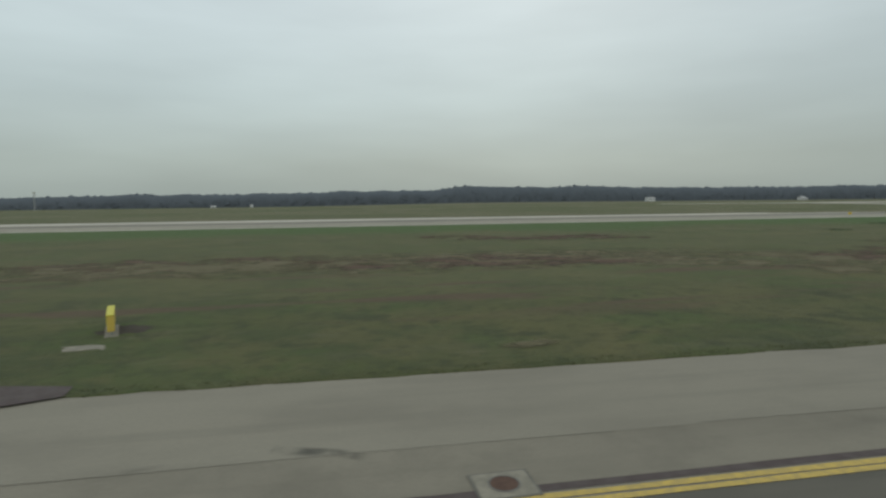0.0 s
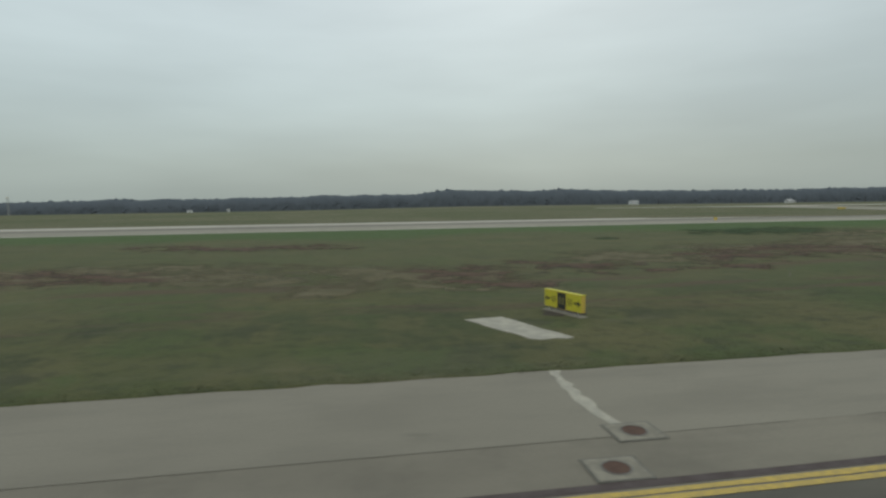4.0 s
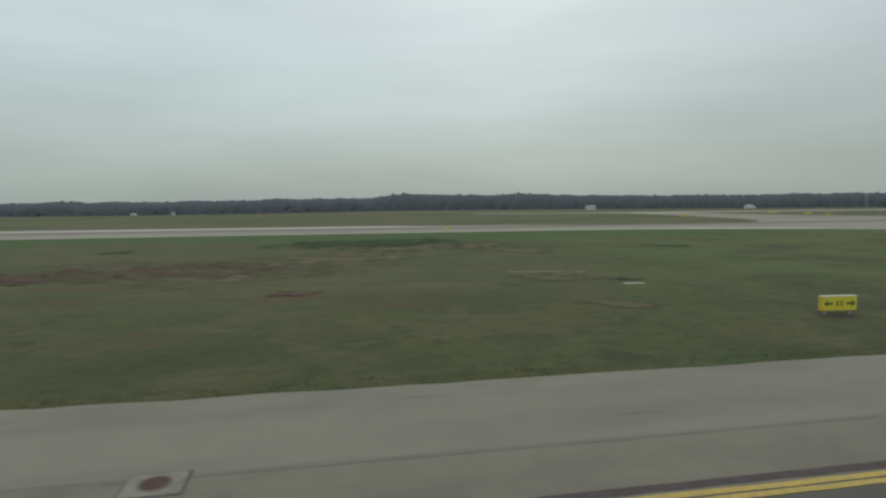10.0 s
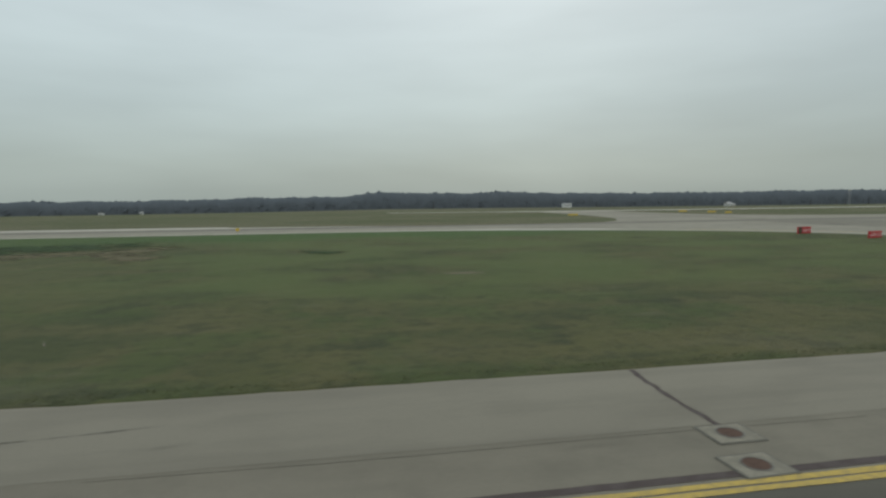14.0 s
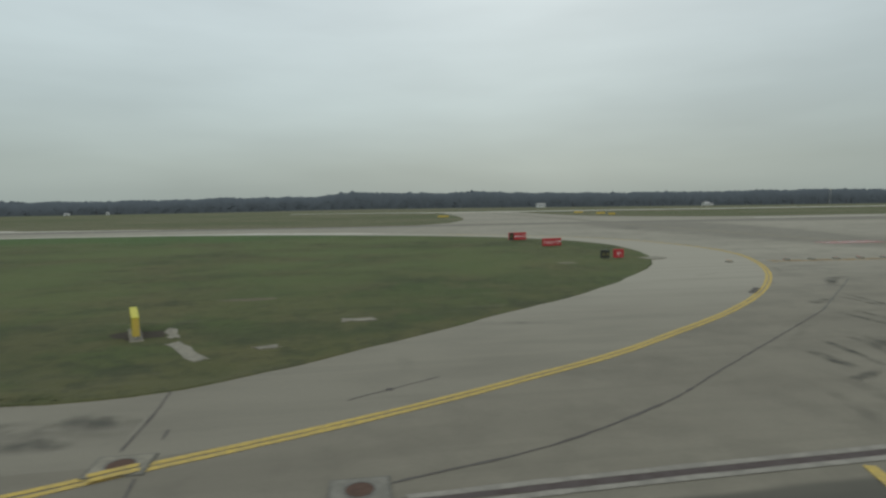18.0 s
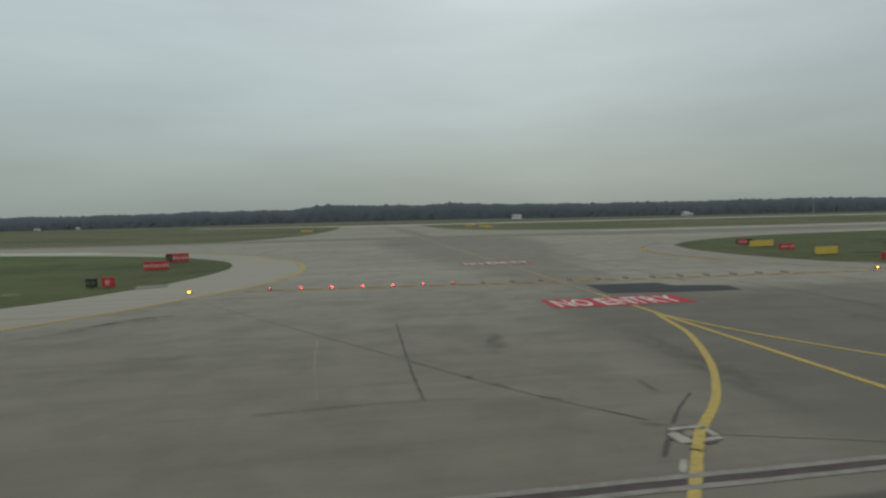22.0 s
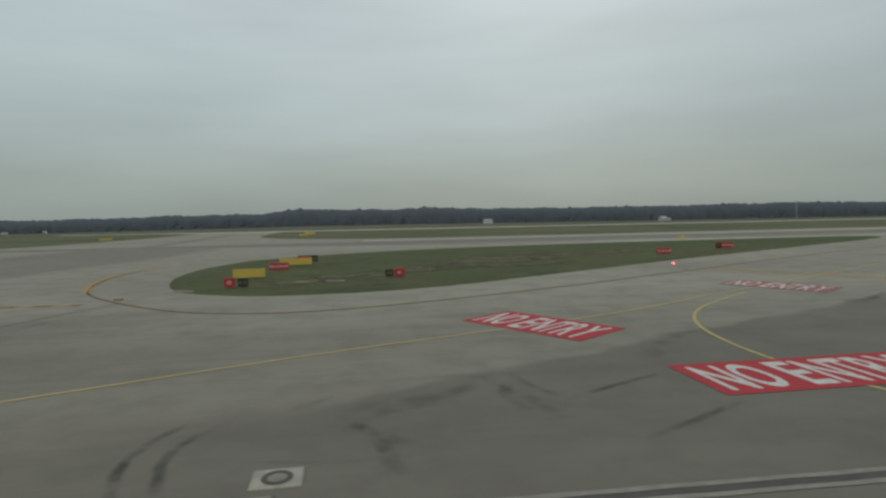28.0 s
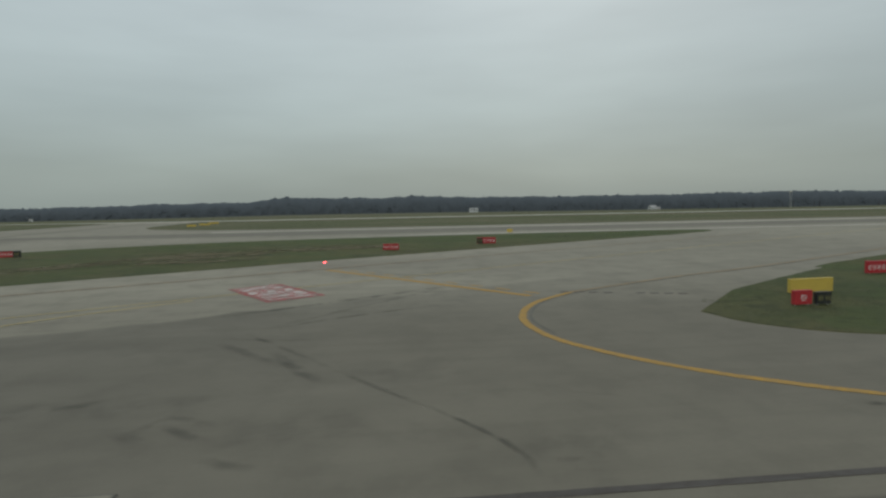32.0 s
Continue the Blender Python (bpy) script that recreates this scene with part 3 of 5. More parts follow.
CENTRE = [("centre_line", [(187.4, 6.2), (187.4, 12), (187.3, 21.4), (187.25, 27.2)], 0.22),
          ("faded_centre_line", [(187.25, 27.2), (187.2, 30), (187.0, 42), (186.7, 55), (186, 80), (185.5, 110), (184, 185)], 0.19),
          ("curve_line", [(178.4, 5.6), (179.9, 7.5), (181.4, 9.65), (182.95, 11.45), (184.2, 13.3), (185.25, 15.3), (186.4, 18.1), (187.15, 21.4)], 0.21),
          ("curve_line", [(196.9, 6.3), (194.25, 8.75), (192.3, 10.5), (190.7, 12.7), (189.3, 15.3), (188.15, 18.2), (187.3, 21.4)], 0.17),
          ("exit_line", [(197.6, 5.6), (202.1, 8.2), (205.6, 10.15), (208.7, 11.95), (215, 15.1), (222.6, 18.6), (229, 21.1), (235.4, 23.9), (243, 28.2), (270, 43.2), (330, 76)], 0.14),
          ("loop_line", [(238.6, 6.2), (237.35, 8.6), (236.15, 11.6), (235.5, 14.4), (235.55, 17.4), (236.5, 20.8), (238.8, 24), (243.5, 27.7)], 0.15)]
for i, (nm, pts, w) in enumerate(CENTRE):
    part(nm, ribbon(bmesh.new(), pts, w, 0.0098 + 0.0005 * i, 0.012, seed=5 + i), {"exit_line": YELLOW_PALE, "loop_line": YELLOW_PALE, "faded_centre_line": YELLOW_WORN}.get(nm, YELLOW), pavement, "yellow taxiway guide line")
part("curve_line", ribbon(bmesh.new(), [(181.0, 9.12), (181.4, 9.65), (181.62, 9.95)], 0.21, 0.043, 0.012, seed=9, step=0.1), YELLOW, pavement, "yellow guide line painted over the manhole slab")
part("curve_line", ribbon(bmesh.new(), [(148.8, 7.62), (148.55, 7.0), (148.2, 6.2)], 0.2, 0.0132, 0.012, seed=14), YELLOW, pavement, "yellow taxiway guide line")
EDGES_OLD = [("edge_line", [(213, 66), (206, 58), (203.5, 51), (204.3, 43), (207, 36), (213, 29.4), (218, 27), (224, 27.6), (235, 32.4), (243, 36.7), (262, 47), (300, 67)]),
             ("edge_line", [(264.5, 10.6), (261.2, 13), (259, 15.6), (257.9, 18), (257.8, 20.8), (259, 23.8), (261.6, 26.5), (269.5, 30.8), (280.5, 36), (320, 57)])]
part("edge_line", ribbon(bmesh.new(), EDGES_OLD[0][1], 0.15, 0.009, 0.02, seed=21, offset=0.16), YELLOW_OLD, pavement, "faded yellow edge line round the grass")
part("joint", ribbon(bmesh.new(), EDGES_OLD[0][1], 0.14, 0.0075, 0.03, seed=31), TAR_RED, pavement, "reddish-brown seam")
part("edge_line", ribbon(bmesh.new(), EDGES_OLD[1][1][:7], 0.29, 0.009, 0.02, seed=22), ORANGE_OLD, pavement, "worn orange-yellow edge line round the grass")
part("edge_line", ribbon(bmesh.new(), EDGES_OLD[1][1][6:], 0.15, 0.009, 0.02, seed=23), YELLOW_OLD, pavement, "faded yellow edge line round the grass")
part("joint", ribbon(bmesh.new(), EDGES_OLD[1][1][3:], 0.09, 0.0075, 0.02, seed=32, offset=-0.32), TAR_FAINT, pavement, "thin dark seam")
part("edge_line", ribbon(bmesh.new(), [(205.6, 57), (203.5, 51), (204.2, 43.5), (206.2, 37.6)], 0.32, 0.0096, 0.03, seed=24, offset=-0.3), ORANGE_OLD, pavement, "worn orange-yellow line at the tip of the island")
bm = ribbon(bmesh.new(), [(168.5, 33.7), (187, 32.4), (208.5, 31.7)], 0.2, 0.0095, 0.012, seed=41)
ribbon(bm, [(168.5, 34.15), (187, 32.85), (208.5, 32.15)], 0.16, 0.0095, 0.012, gaps=(0.9, 0.9), seed=42, step=0.3)
part("holding_line", bm, ORANGE_OLD, pavement, "faded yellow holding position line, one side dashed")
bm = ribbon(bmesh.new(), [(168.5, 33.92), (187, 32.62), (208.5, 31.92)], 0.2, 0.0085, 0.02, gaps=(0.9, 0.9), seed=43, step=0.3)
part("holding_ground", bm, TAR, pavement, "black dashes between the holding lines")
bm = ribbon(bmesh.new(), [(248.6, 39.2), (259.4, 25.8)], 0.44, 0.0095, 0.02, seed=44)
ribbon(bm, [(249.3, 39.7), (260, 26.4)], 0.2, 0.0095, 0.02, gaps=(0.9, 0.9), seed=45, step=0.3)
part("holding_line", bm, ORANGE_OLD, pavement, "faded orange-yellow holding position line")


# slot drain: two pale concrete edges and a dark slot
for off in (0.175, -0.175):
    part("drain_kerb", ribbon(bmesh.new(), [(141.3, 7.86), (150, 8.0), (190, 8.1), (229, 8.1), (247.2, 8.0)], 0.14, 0.012, 0.012, seed=51, offset=off), KERB, pavement, "pale concrete edge of the slot drain")
part("drain_slot", ribbon(bmesh.new(), [(140, 7.88), (150, 8.0), (190, 8.1)], 0.2, 0.009, 0.01, seed=52), TAR_RED, pavement, "dark reddish slot drain")
part("drain_slot", ribbon(bmesh.new(), [(190, 8.1), (210, 8.1), (229, 8.1), (247.2, 8.0), (265, 8.0), (285, 8.02), (310, 8.05), (350, 8.08), (420, 8.1)], 0.19, 0.009, 0.01, seed=53), TAR, pavement, "dark slot drain")


# red and white NO ENTRY panels
def no_entry(x, y, turn, width=7.0, depth=2.3, red=None, white=None):
    e = new("no_entry_marking")
    e.parent = pavement
    tagged(e, "red painted panel with white NO ENTRY lettering")
    e.matrix_world = pose(x, y, 0.0135, 0, 0, turn)
    part("red_panel", sheet(bmesh.new(), [(-width / 2, -depth / 2), (width / 2, -depth / 2), (width / 2, depth / 2), (-width / 2, depth / 2)]), red or RED_PAINT, e)
    for ch, a, b in (("N", 0.05, 0.165), ("O", 0.18, 0.305), ("E", 0.37, 0.465), ("N", 0.485, 0.598), ("T", 0.602, 0.695), ("R", 0.715, 0.815), ("Y", 0.825, 0.945)):
        letters("letter", ch, (b - a) * width, depth * 0.78, white or WHITE_PAINT, e, (a - 0.5) * width, -depth * 0.39, 0.003, "white painted capital letter")


no_entry(187.1, 24.95, 0.0, 6.8, 2.35)
no_entry(230.35, 21.6, -54.5, 5.8, 3.0)
no_entry(235.7, 13.68, 1.4, 7.2, 2.72)
no_entry(246.9, 29.6, -57.0, 5.6, 3.0, RED_THIN, WHITE_THIN)
no_entry(186.5, 45.8, 0.0, 6.1, 2.2, RED_THIN, WHITE_THIN)

# darker repair patches
part("repair_patch", sheet(bmesh.new(), [(187.7, 27.3), (189.6, 27.05), (191.3, 26.75), (194.9, 26.6), (195.2, 28.4), (192.5, 29.2), (192.2, 30.5), (188.0, 30.8)], 0.0085), PATCH, pavement, "fresh dark asphalt repair patch")
part("repair_patch", sheet(bmesh.new(), [(129.7, 7.95), (131.35, 7.95), (131.45, 9.4), (129.7, 9.5)], 0.0062), MOTTLED, pavement, "square asphalt repair patch")
for i, (a, b) in enumerate((((129.62, 7.95), (131.43, 7.95)), ((131.36, 8.0), (131.45, 9.45)), ((131.5, 9.4), (129.62, 9.5)), ((129.7, 9.45), (129.7, 8.0)))):
    part("patch_rim", ribbon(bmesh.new(), [a, b], 0.15, 0.0068 + 0.0002 * i, 0.03, seed=400 + i, step=0.2), TAR, pavement, "dark sealed rim of the patch")
part("repair_patch", sheet(bmesh.new(), [(157.7, 8.75), (158.35, 8.7), (158.5, 9.3), (158.42, 9.8), (158.62, 10.35), (157.98, 10.45), (157.85, 9.6)], 0.0061), DARK_ASPHALT, pavement, "narrow darker asphalt repair")
for i, (pts, w) in enumerate((([(132.6, 12.0), (134.2, 11.9), (136.0, 11.8)], 0.7), ([(134.6, 12.5), (135.4, 12.2), (136.3, 11.7)], 0.45), ([(133.4, 10.9), (135.0, 11.1), (136.3, 11.2)], 0.5))):
    smear("stain", pts, w, 0.0062 + 0.0001 * i, pavement, "dark mottled stain on the asphalt", 500 + i, 0.55)
for x, y, r in ((158.66, 23.0, 0.21), (159.1, 23.42, 0.21), (159.55, 23.87, 0.21), (141.36, 12.9, 0.1)):
    fit = part("light_fitting", drum(bmesh.new(), x, y, 0.0, r * 0.19, r, r * 0.7, 14), TAR, pavement, "small dark light fitting set in the asphalt")
bm = bmesh.new()
for x in (261.3, 261.95, 262.6, 263.25, 264.7, 265.3, 265.9, 266.5):
    y = 26.6 - 0.31 * (x - 261.3)
    box(bm, x - 0.2, x + 0.2, y - 0.1, y + 0.1, 0.0, 0.012)
part("dashes", bm, TAR, pavement, "short dark dashes across the asphalt")

seams = itertools.count()


def seam(points, width, material=TAR, name="joint"):
    i = next(seams)
    part(name, ribbon(bmesh.new(), points, width, 0.0056 + 0.00005 * i, width * 0.28, seed=60 + i, step=0.25), material, pavement)


# seams before the curve
seam([(90.9, 13.3), (90.6, 11.2), (90.4, 9.9)], 0.16, TAR_RED)
seam([(90.0, 8.8), (89.7, 8.0), (89.5, 7.6)], 0.08)
seam([(112.7, 13.2), (112.6, 11.4), (112.6, 9.5)], 0.14, TAR_RED)
seam([(31.5, 13.6), (31.35, 11.6), (31.4, 9.9)], 0.26, CONCRETE, "pale_joint")
seam([(-10.2, 12.8), (-10.0, 9)], 0.12)
for k in range(9):
    seam([(-12 + 16.2 * k, 9.42 + 0.05 * math.sin(k * 2.1)), (-7 + 16.2 * k, 9.38), (-2.5 + 16.2 * k, 9.41 + 0.04 * math.cos(k * 1.7)), (2.4 + 16.2 * k, 9.4)], 0.02, DARK_ASPHALT)
seam([(51.72, 9.22), (52.2, 9.3), (52.6, 9.36)], 0.05)
seam([(57.05, 8.3), (57.15, 8.55), (56.98, 8.72)], 0.045)
seam([(56.05, 8.2), (55.85, 8.36)], 0.05)
# seams on the curve
seam([(165.6, 32.4), (171, 24.4), (176.3, 16.8)], 0.035, TAR_FAINT)
seam([(176.4, 16.6), (177.8, 14.5), (179.3, 12.5), (180.9, 10.7)], 0.04, TAR_FAINT)
for a, b in (((176.45, 16.5), (176.9, 15.8)), ((177.7, 14.65), (178.0, 14.2)), ((178.4, 13.75), (178.7, 13.3)), ((180.2, 11.5), (180.9, 10.7))):
    seam([a, b], 0.06)
seam([(136.32, 13.75), (136.42, 12), (136.43, 10.5)], 0.06)
seam([(136.24, 13.6), (136.33, 12), (136.34, 10.6)], 0.04, SLAB, "pale_joint")
seam([(137.05, 9.4), (137.12, 8.8), (137.06, 7.95)], 0.05)
seam([(136.95, 11.4), (137.0, 10.9)], 0.06)
seam([(141.1, 8.5), (144.2, 9.4), (147.3, 11.0), (150, 12.9), (153, 15.0), (158.4, 18.8)], 0.06)
seam([(158.4, 18.8), (162, 21.9), (166.4, 25.7)], 0.07, TAR_FAINT)
seam([(140.4, 12.35), (141.36, 12.9), (142.65, 13.6)], 0.05)
# seams round the crossing
seam([(176.5, 12.85), (176.45, 16.2), (176.5, 22.2)], 0.06)
seam([(194.5, 13.6), (194.55, 15.2), (194.55, 17.6)], 0.07)
seam([(194.55, 17.6), (194.45, 20.4)], 0.06, TAR_FAINT)
seam([(197.0, 20.9), (196.8, 29.5)], 0.065)
seam([(179.2, 12.55), (179.65, 12.3)], 0.05)
seam([(180.58, 8.85), (180.28, 8.42)], 0.1, CONCRETE, "pale_joint")
seam([(191.6, 35.5), (191.5, 41), (191.4, 47)], 0.09, TAR_FAINT)
seam([(173.6, 19.9), (173.7, 17), (174, 13.4)], 0.07, SHOULDER, "pale_joint")
seam([(194.5, 60), (194.3, 42), (194.3, 30.9)], 0.10)
seam([(181.9, 9.7), (183.3, 9.25), (184.8, 8.75)], 0.03, TAR_FAINT)
seam([(180.3, 9.0), (180.8, 9.7)], 0.09)
seam([(181.3, 10.4), (182.0, 11.3), (182.75, 12.1)], 0.07)
# seams towards the exit
seam([(210.9, 33.3), (207.2, 24), (203.6, 16), (201.5, 10.6)], 0.075)
seam([(203.7, 32.0), (203.4, 23.5), (203.1, 15.0)], 0.06, TAR_FAINT)
seam([(240.2, 8.35), (241.05, 8.8), (242.15, 9.5)], 0.06)
seam([(236.7, 11.2), (239.3, 10.5), (242.1, 9.7)], 0.04, TAR_FAINT)
seam([(154.4, 9.0), (154.6, 9.9), (154.75, 11.0), (155.1, 12.2)], 0.028, TAR_FAINT)
rnd = random.Random(7)
MARKS = [([(153.2, 12.5), (153.3, 13.6)], 0.3), ([(154.15, 12.5), (154.4, 13.5), (154.6, 14.6)], 0.2), ([(155.0, 12.4), (155.4, 13.4), (155.75, 14.7)], 0.24),
         ([(155.6, 12.0), (155.9, 13.3), (156.4, 14.6)], 0.5), ([(156.2, 13.2), (156.9, 14.0)], 0.3), ([(158.6, 18.4), (158.5, 16.2), (157.95, 14.2), (157.75, 12.8)], 0.2),
         ([(157.7, 12.9), (158.2, 12.95), (158.55, 13.2), (158.65, 13.9)], 0.18),
         ([(156.9, 14.1), (157.4, 14.9)], 0.3), ([(159.3, 20.2), (160.3, 20.6)], 0.35), ([(161.45, 20.9), (161.3, 18.8)], 0.16),
         ([(162.2, 21.5), (161.6, 18.8)], 0.18), ([(159.4, 16.9), (159.5, 18.6)], 0.2), ([(152.5, 11.5), (153.4, 11.8)], 0.25), ([(164.1, 24.3), (165.5, 25.8), (166.7, 26.3)], 0.4),
          ([(39.6, 10.7), (40.0, 10.4), (40.5, 10.2)], 0.06), ([(43.6, 11.8), (44.5, 11.9)], 0.12),
         ([(98.4, 11.3), (100, 11.4), (101.6, 11.6)], 0.07), ([(-3.6, 9.8), (-2.9, 9.6), (-2.3, 9.3)], 0.22)]
FIRM = len(MARKS)
MARKS += [([(54.6, 12.4), (55.5, 10.8), (55.9, 8.4)], 0.22), ([(55.9, 12), (56.6, 10.4), (57.1, 8)], 0.14)]
ARCS = [([(247.6, 20.2), (250.2, 16.6), (251.4, 14.8)], 0.16, 0.35), ([(251.2, 15.1), (252.9, 12.7), (253.6, 11.8)], 0.12, 0.4), ([(253.4, 12.1), (254.4, 10.6), (255.0, 9.3), (255.0, 8.5)], 0.1, 0.6),
        ([(244.3, 22.5), (248, 24.5), (254.3, 28.6), (256.9, 30.7)], 0.4, 0.5), ([(248.1, 20.3), (250.8, 22.2), (255.1, 24.3)], 0.22, 0.45), ([(248.0, 20.4), (250, 22.7), (255.6, 29.2)], 0.25, 0.3),
        ([(247.2, 11.5), (248.2, 10.6)], 0.3, 0.28), ([(247.8, 11.9), (249.3, 10.6)], 0.22, 0.38), ([(249.2, 10.0), (250.4, 9.4)], 0.22, 0.3),
        ([(243.7, 12.2), (245.3, 13.0), (247.0, 13.8)], 0.28, 0.35), ([(247.5, 11.0), (248.1, 12.1), (249.3, 11.3)], 0.2, 0.3), ([(247.1, 18.8), (249.9, 15.5)], 0.3, 0.35),
        ([(249.0, 17.6), (250.6, 14.6), (251.8, 13.6)], 0.3, 0.35), ([(255.5, 9.2), (255.9, 9.0)], 0.2, 0.8), ([(262.7, 10.8), (263.3, 10.6)], 0.2, 0.8), ([(255.6, 8.75), (256.1, 8.6)], 0.12, 0.6),
        ([(219.8, 8.7), (219.3, 10.4), (219.4, 11.6), (219.9, 12.7)], 0.17, 0.75), ([(220.45, 8.8), (220.0, 10.4), (220.05, 11.4), (220.6, 12.4)], 0.17, 0.75),
        ([(221.8, 13.0), (222.9, 13.9)], 0.25, 0.35), ([(223.0, 12.6), (223.7, 11.4), (224.1, 9.9)], 0.22, 0.4), ([(223.6, 11.4), (224.6, 10.6)], 0.25, 0.35),
        ([(222.9, 12.5), (224.3, 13.2), (225.7, 13.6), (227.1, 15.4)], 0.45, 0.35), ([(226.8, 14.9), (227.4, 13.2), (227.9, 11.4)], 0.3, 0.35), ([(227.5, 15.3), (227.9, 13.5), (228.5, 12.7)], 0.22, 0.35),
        ([(228.2, 12.6), (229.9, 13.5), (232.0, 14.5)], 0.16, 0.55), ([(228.7, 10.0), (230.5, 10.9), (232.4, 11.9)], 0.17, 0.55), ([(232.0, 14.4), (232.7, 17.0), (234.1, 18.2), (236.6, 20.5)], 0.4, 0.3),
        ([(227.2, 12.0), (227.0, 13.6), (227.7, 14.5)], 0.25, 0.35), ([(224.3, 9.3), (224.0, 10.5), (224.2, 11.6)], 0.25, 0.35), ([(223.2, 11.0), (223.8, 12.4), (225.9, 13.1)], 0.3, 0.3),
        ([(209.1, 25.0), (209.9, 27.5)], 0.35, 0.35), ([(250.6, 39.9), (254.8, 34.5), (261.2, 35.7)], 0.7, 0.22),
        ([(179.4, 16.3), (179.5, 18.5), (180.1, 19.8)], 0.5, 0.38), ([(184.5, 19.5), (184.5, 13.7), (184.4, 10.0)], 0.75, 0.28), ([(194.4, 16.2), (193.6, 13.6), (194.3, 12.2)], 0.7, 0.3),
        ([(192.5, 12.4), (193.4, 12.5), (193.6, 14.1), (192.5, 16.3)], 0.4, 0.3), ([(195.5, 13.2), (195.9, 13.4)], 0.2, 0.6), ([(159.4, 11.5), (159.6, 14.4)], 0.16, 0.4), ([(159.6, 12.9), (160.7, 13.1)], 0.25, 0.3), ([(160.8, 15.2), (160.75, 12.6), (160.3, 10.4)], 0.15, 0.6), ([(157.75, 8.6), (157.75, 9.6), (157.85, 10.6)], 0.13, 0.5), ([(154.5, 9.3), (154.6, 10.0)], 0.14, 0.6), ([(182.0, 12.1), (182.1, 13.5)], 0.14, 0.45), ([(192.3, 12.4), (193.5, 12.5)], 0.14, 0.6), ([(168.6, 12.7), (172.5, 12.65), (176, 12.85), (179.3, 12.45)], 0.14, 0.3), ([(180.6, 10.6), (181.2, 10.25)], 0.12, 0.7), ([(177.8, 14.55), (178.0, 14.4)], 0.1, 0.9), ([(177.6, 73), (182, 78)], 2.2, 0.3)]
for k in range(8):
    # broad stains
    cx, cy = 237 + 2.7 * k, rnd.uniform(9.3, 18)
    MARKS.append(([(cx - 1.6, cy - 0.4), (cx, cy), (cx + 1.9, cy + rnd.uniform(-0.8, 0.6))], rnd.uniform(0.6, 1.2)))
for k in range(8):
    cx, cy = rnd.uniform(150, 164), rnd.uniform(9.5, 17)
    MARKS.append(([(cx - 0.5, cy - 1.2), (cx, cy), (cx + 0.3, cy + 1.4)], rnd.uniform(0.2, 0.7)))
for k in range(20):
    cx, cy = 141 + 6 * k + rnd.uniform(-2, 2), rnd.uniform(8.9, 30)
    if 209 < cx and cy > 14 + (cx - 209) * 0.2:
        continue
    a, bend, n = rnd.uniform(-0.5, 1.6), rnd.uniform(-0.35, 0.35), rnd.uniform(1.0, 4.0)
    MARKS.append(([(cx - n * math.cos(a), cy - n * 0.6 * math.sin(a)), (cx, cy + bend), (cx + n * math.cos(a), cy + n * 0.6 * math.sin(a))], rnd.uniform(0.08, 0.4)))
for k in range(22):
    cx, cy = rnd.uniform(-10, 135), rnd.uniform(8.2, 12.8)
    n = rnd.uniform(0.3, 1.4)
    MARKS.append(([(cx - n, cy + rnd.uniform(-0.15, 0.15)), (cx, cy), (cx + n, cy + rnd.uniform(-0.15, 0.15))], rnd.uniform(0.06, 0.2)))
for i, (pts, w) in enumerate(MARKS):
    if i < FIRM:
        (ax, ay), (bx, by), (cx, cy), (dx, dy) = pts[0], pts[1], pts[-2], pts[-1]
        pts = [(ax + 0.3 * (ax - bx), ay + 0.3 * (ay - by)), *pts, (dx + 0.3 * (dx - cx), dy + 0.3 * (dy - cy))]
    if any(y < 8.75 for x, y in pts) and pts[0][0] > 140:
        pts = [(x, max(y, 8.75)) for x, y in pts]
    smear("tyre_mark", pts, w, 0.006612 + 0.00002 * i, pavement, "dark smeared tyre mark", 90 + i, 0.86 if i < FIRM else rnd.uniform(0.12, 0.27))
for i, (pts, w, k) in enumerate(ARCS):
    smear("tyre_mark", pts, w, 0.008812 + 0.00002 * i, pavement, "dark curved tyre mark", 300 + i, k)


# ---- manholes ----
def manhole(kind, group):
    rusty = kind > 0
    e = thing("manhole", ("square pale concrete manhole slab with a round rusty iron cover" if rusty
                          else "square pale concrete manhole slab with a round grey iron cover"), "manhole", group)
    w = 0.44 if rusty else 0.425
    part("slab", box(bmesh.new(), -w, w, -0.36, 0.36, -0.05, 0.022, 0.01), (CONCRETE, SLAB, DIM_SLAB)[kind], e)
    if rusty:
        rim = bmesh.new()
        for x0, x1, y0, y1 in ((-0.48, 0.48, -0.395, -0.362), (-0.48, 0.48, 0.362, 0.395), (-0.48, -0.442, -0.36, 0.36), (0.442, 0.48, -0.36, 0.36)):
            box(rim, x0, x1, y0, y1, -0.02, 0.0145)
        part("sealant", rim, TAR_FAINT, e, "dark sealed joint")
    part("frame", ring(bmesh.new(), 0, 0, 0.031, 0.222 if rusty else 0.17, 0.25 if rusty else 0.265), IRON if rusty else RING_IRON, e, "dark iron ring")
    part("cover", drum(bmesh.new(), 0, 0, -0.02, 0.029, 0.235, 0.225, 24), RUST if rusty else SLAB, e)
    return e


MANHOLES = [(9.5, 9.15, 1), (-0.15, 7.9, 1), (31.6, 9.5, 1), (30.6, 8.2, 1), (51.2, 9.02, 1), (56.55, 7.95, 1), (69.87, 9.2, 1), (85.0, 7.9, 1),
            (90.5, 9.35, 1), (112.55, 9.15, 1), (112.15, 7.95, 1), (136.65, 9.9, 1), (140.6, 8.33, 2), (159.96, 9.96, 0), (168.43, 8.65, 0),
            (193.86, 8.75, 0), (201.08, 9.6, 0), (222.16, 9.58, 0), (221.75, 8.6, 1), (242.6, 9.58, 0), (247.95, 8.5, 1)]


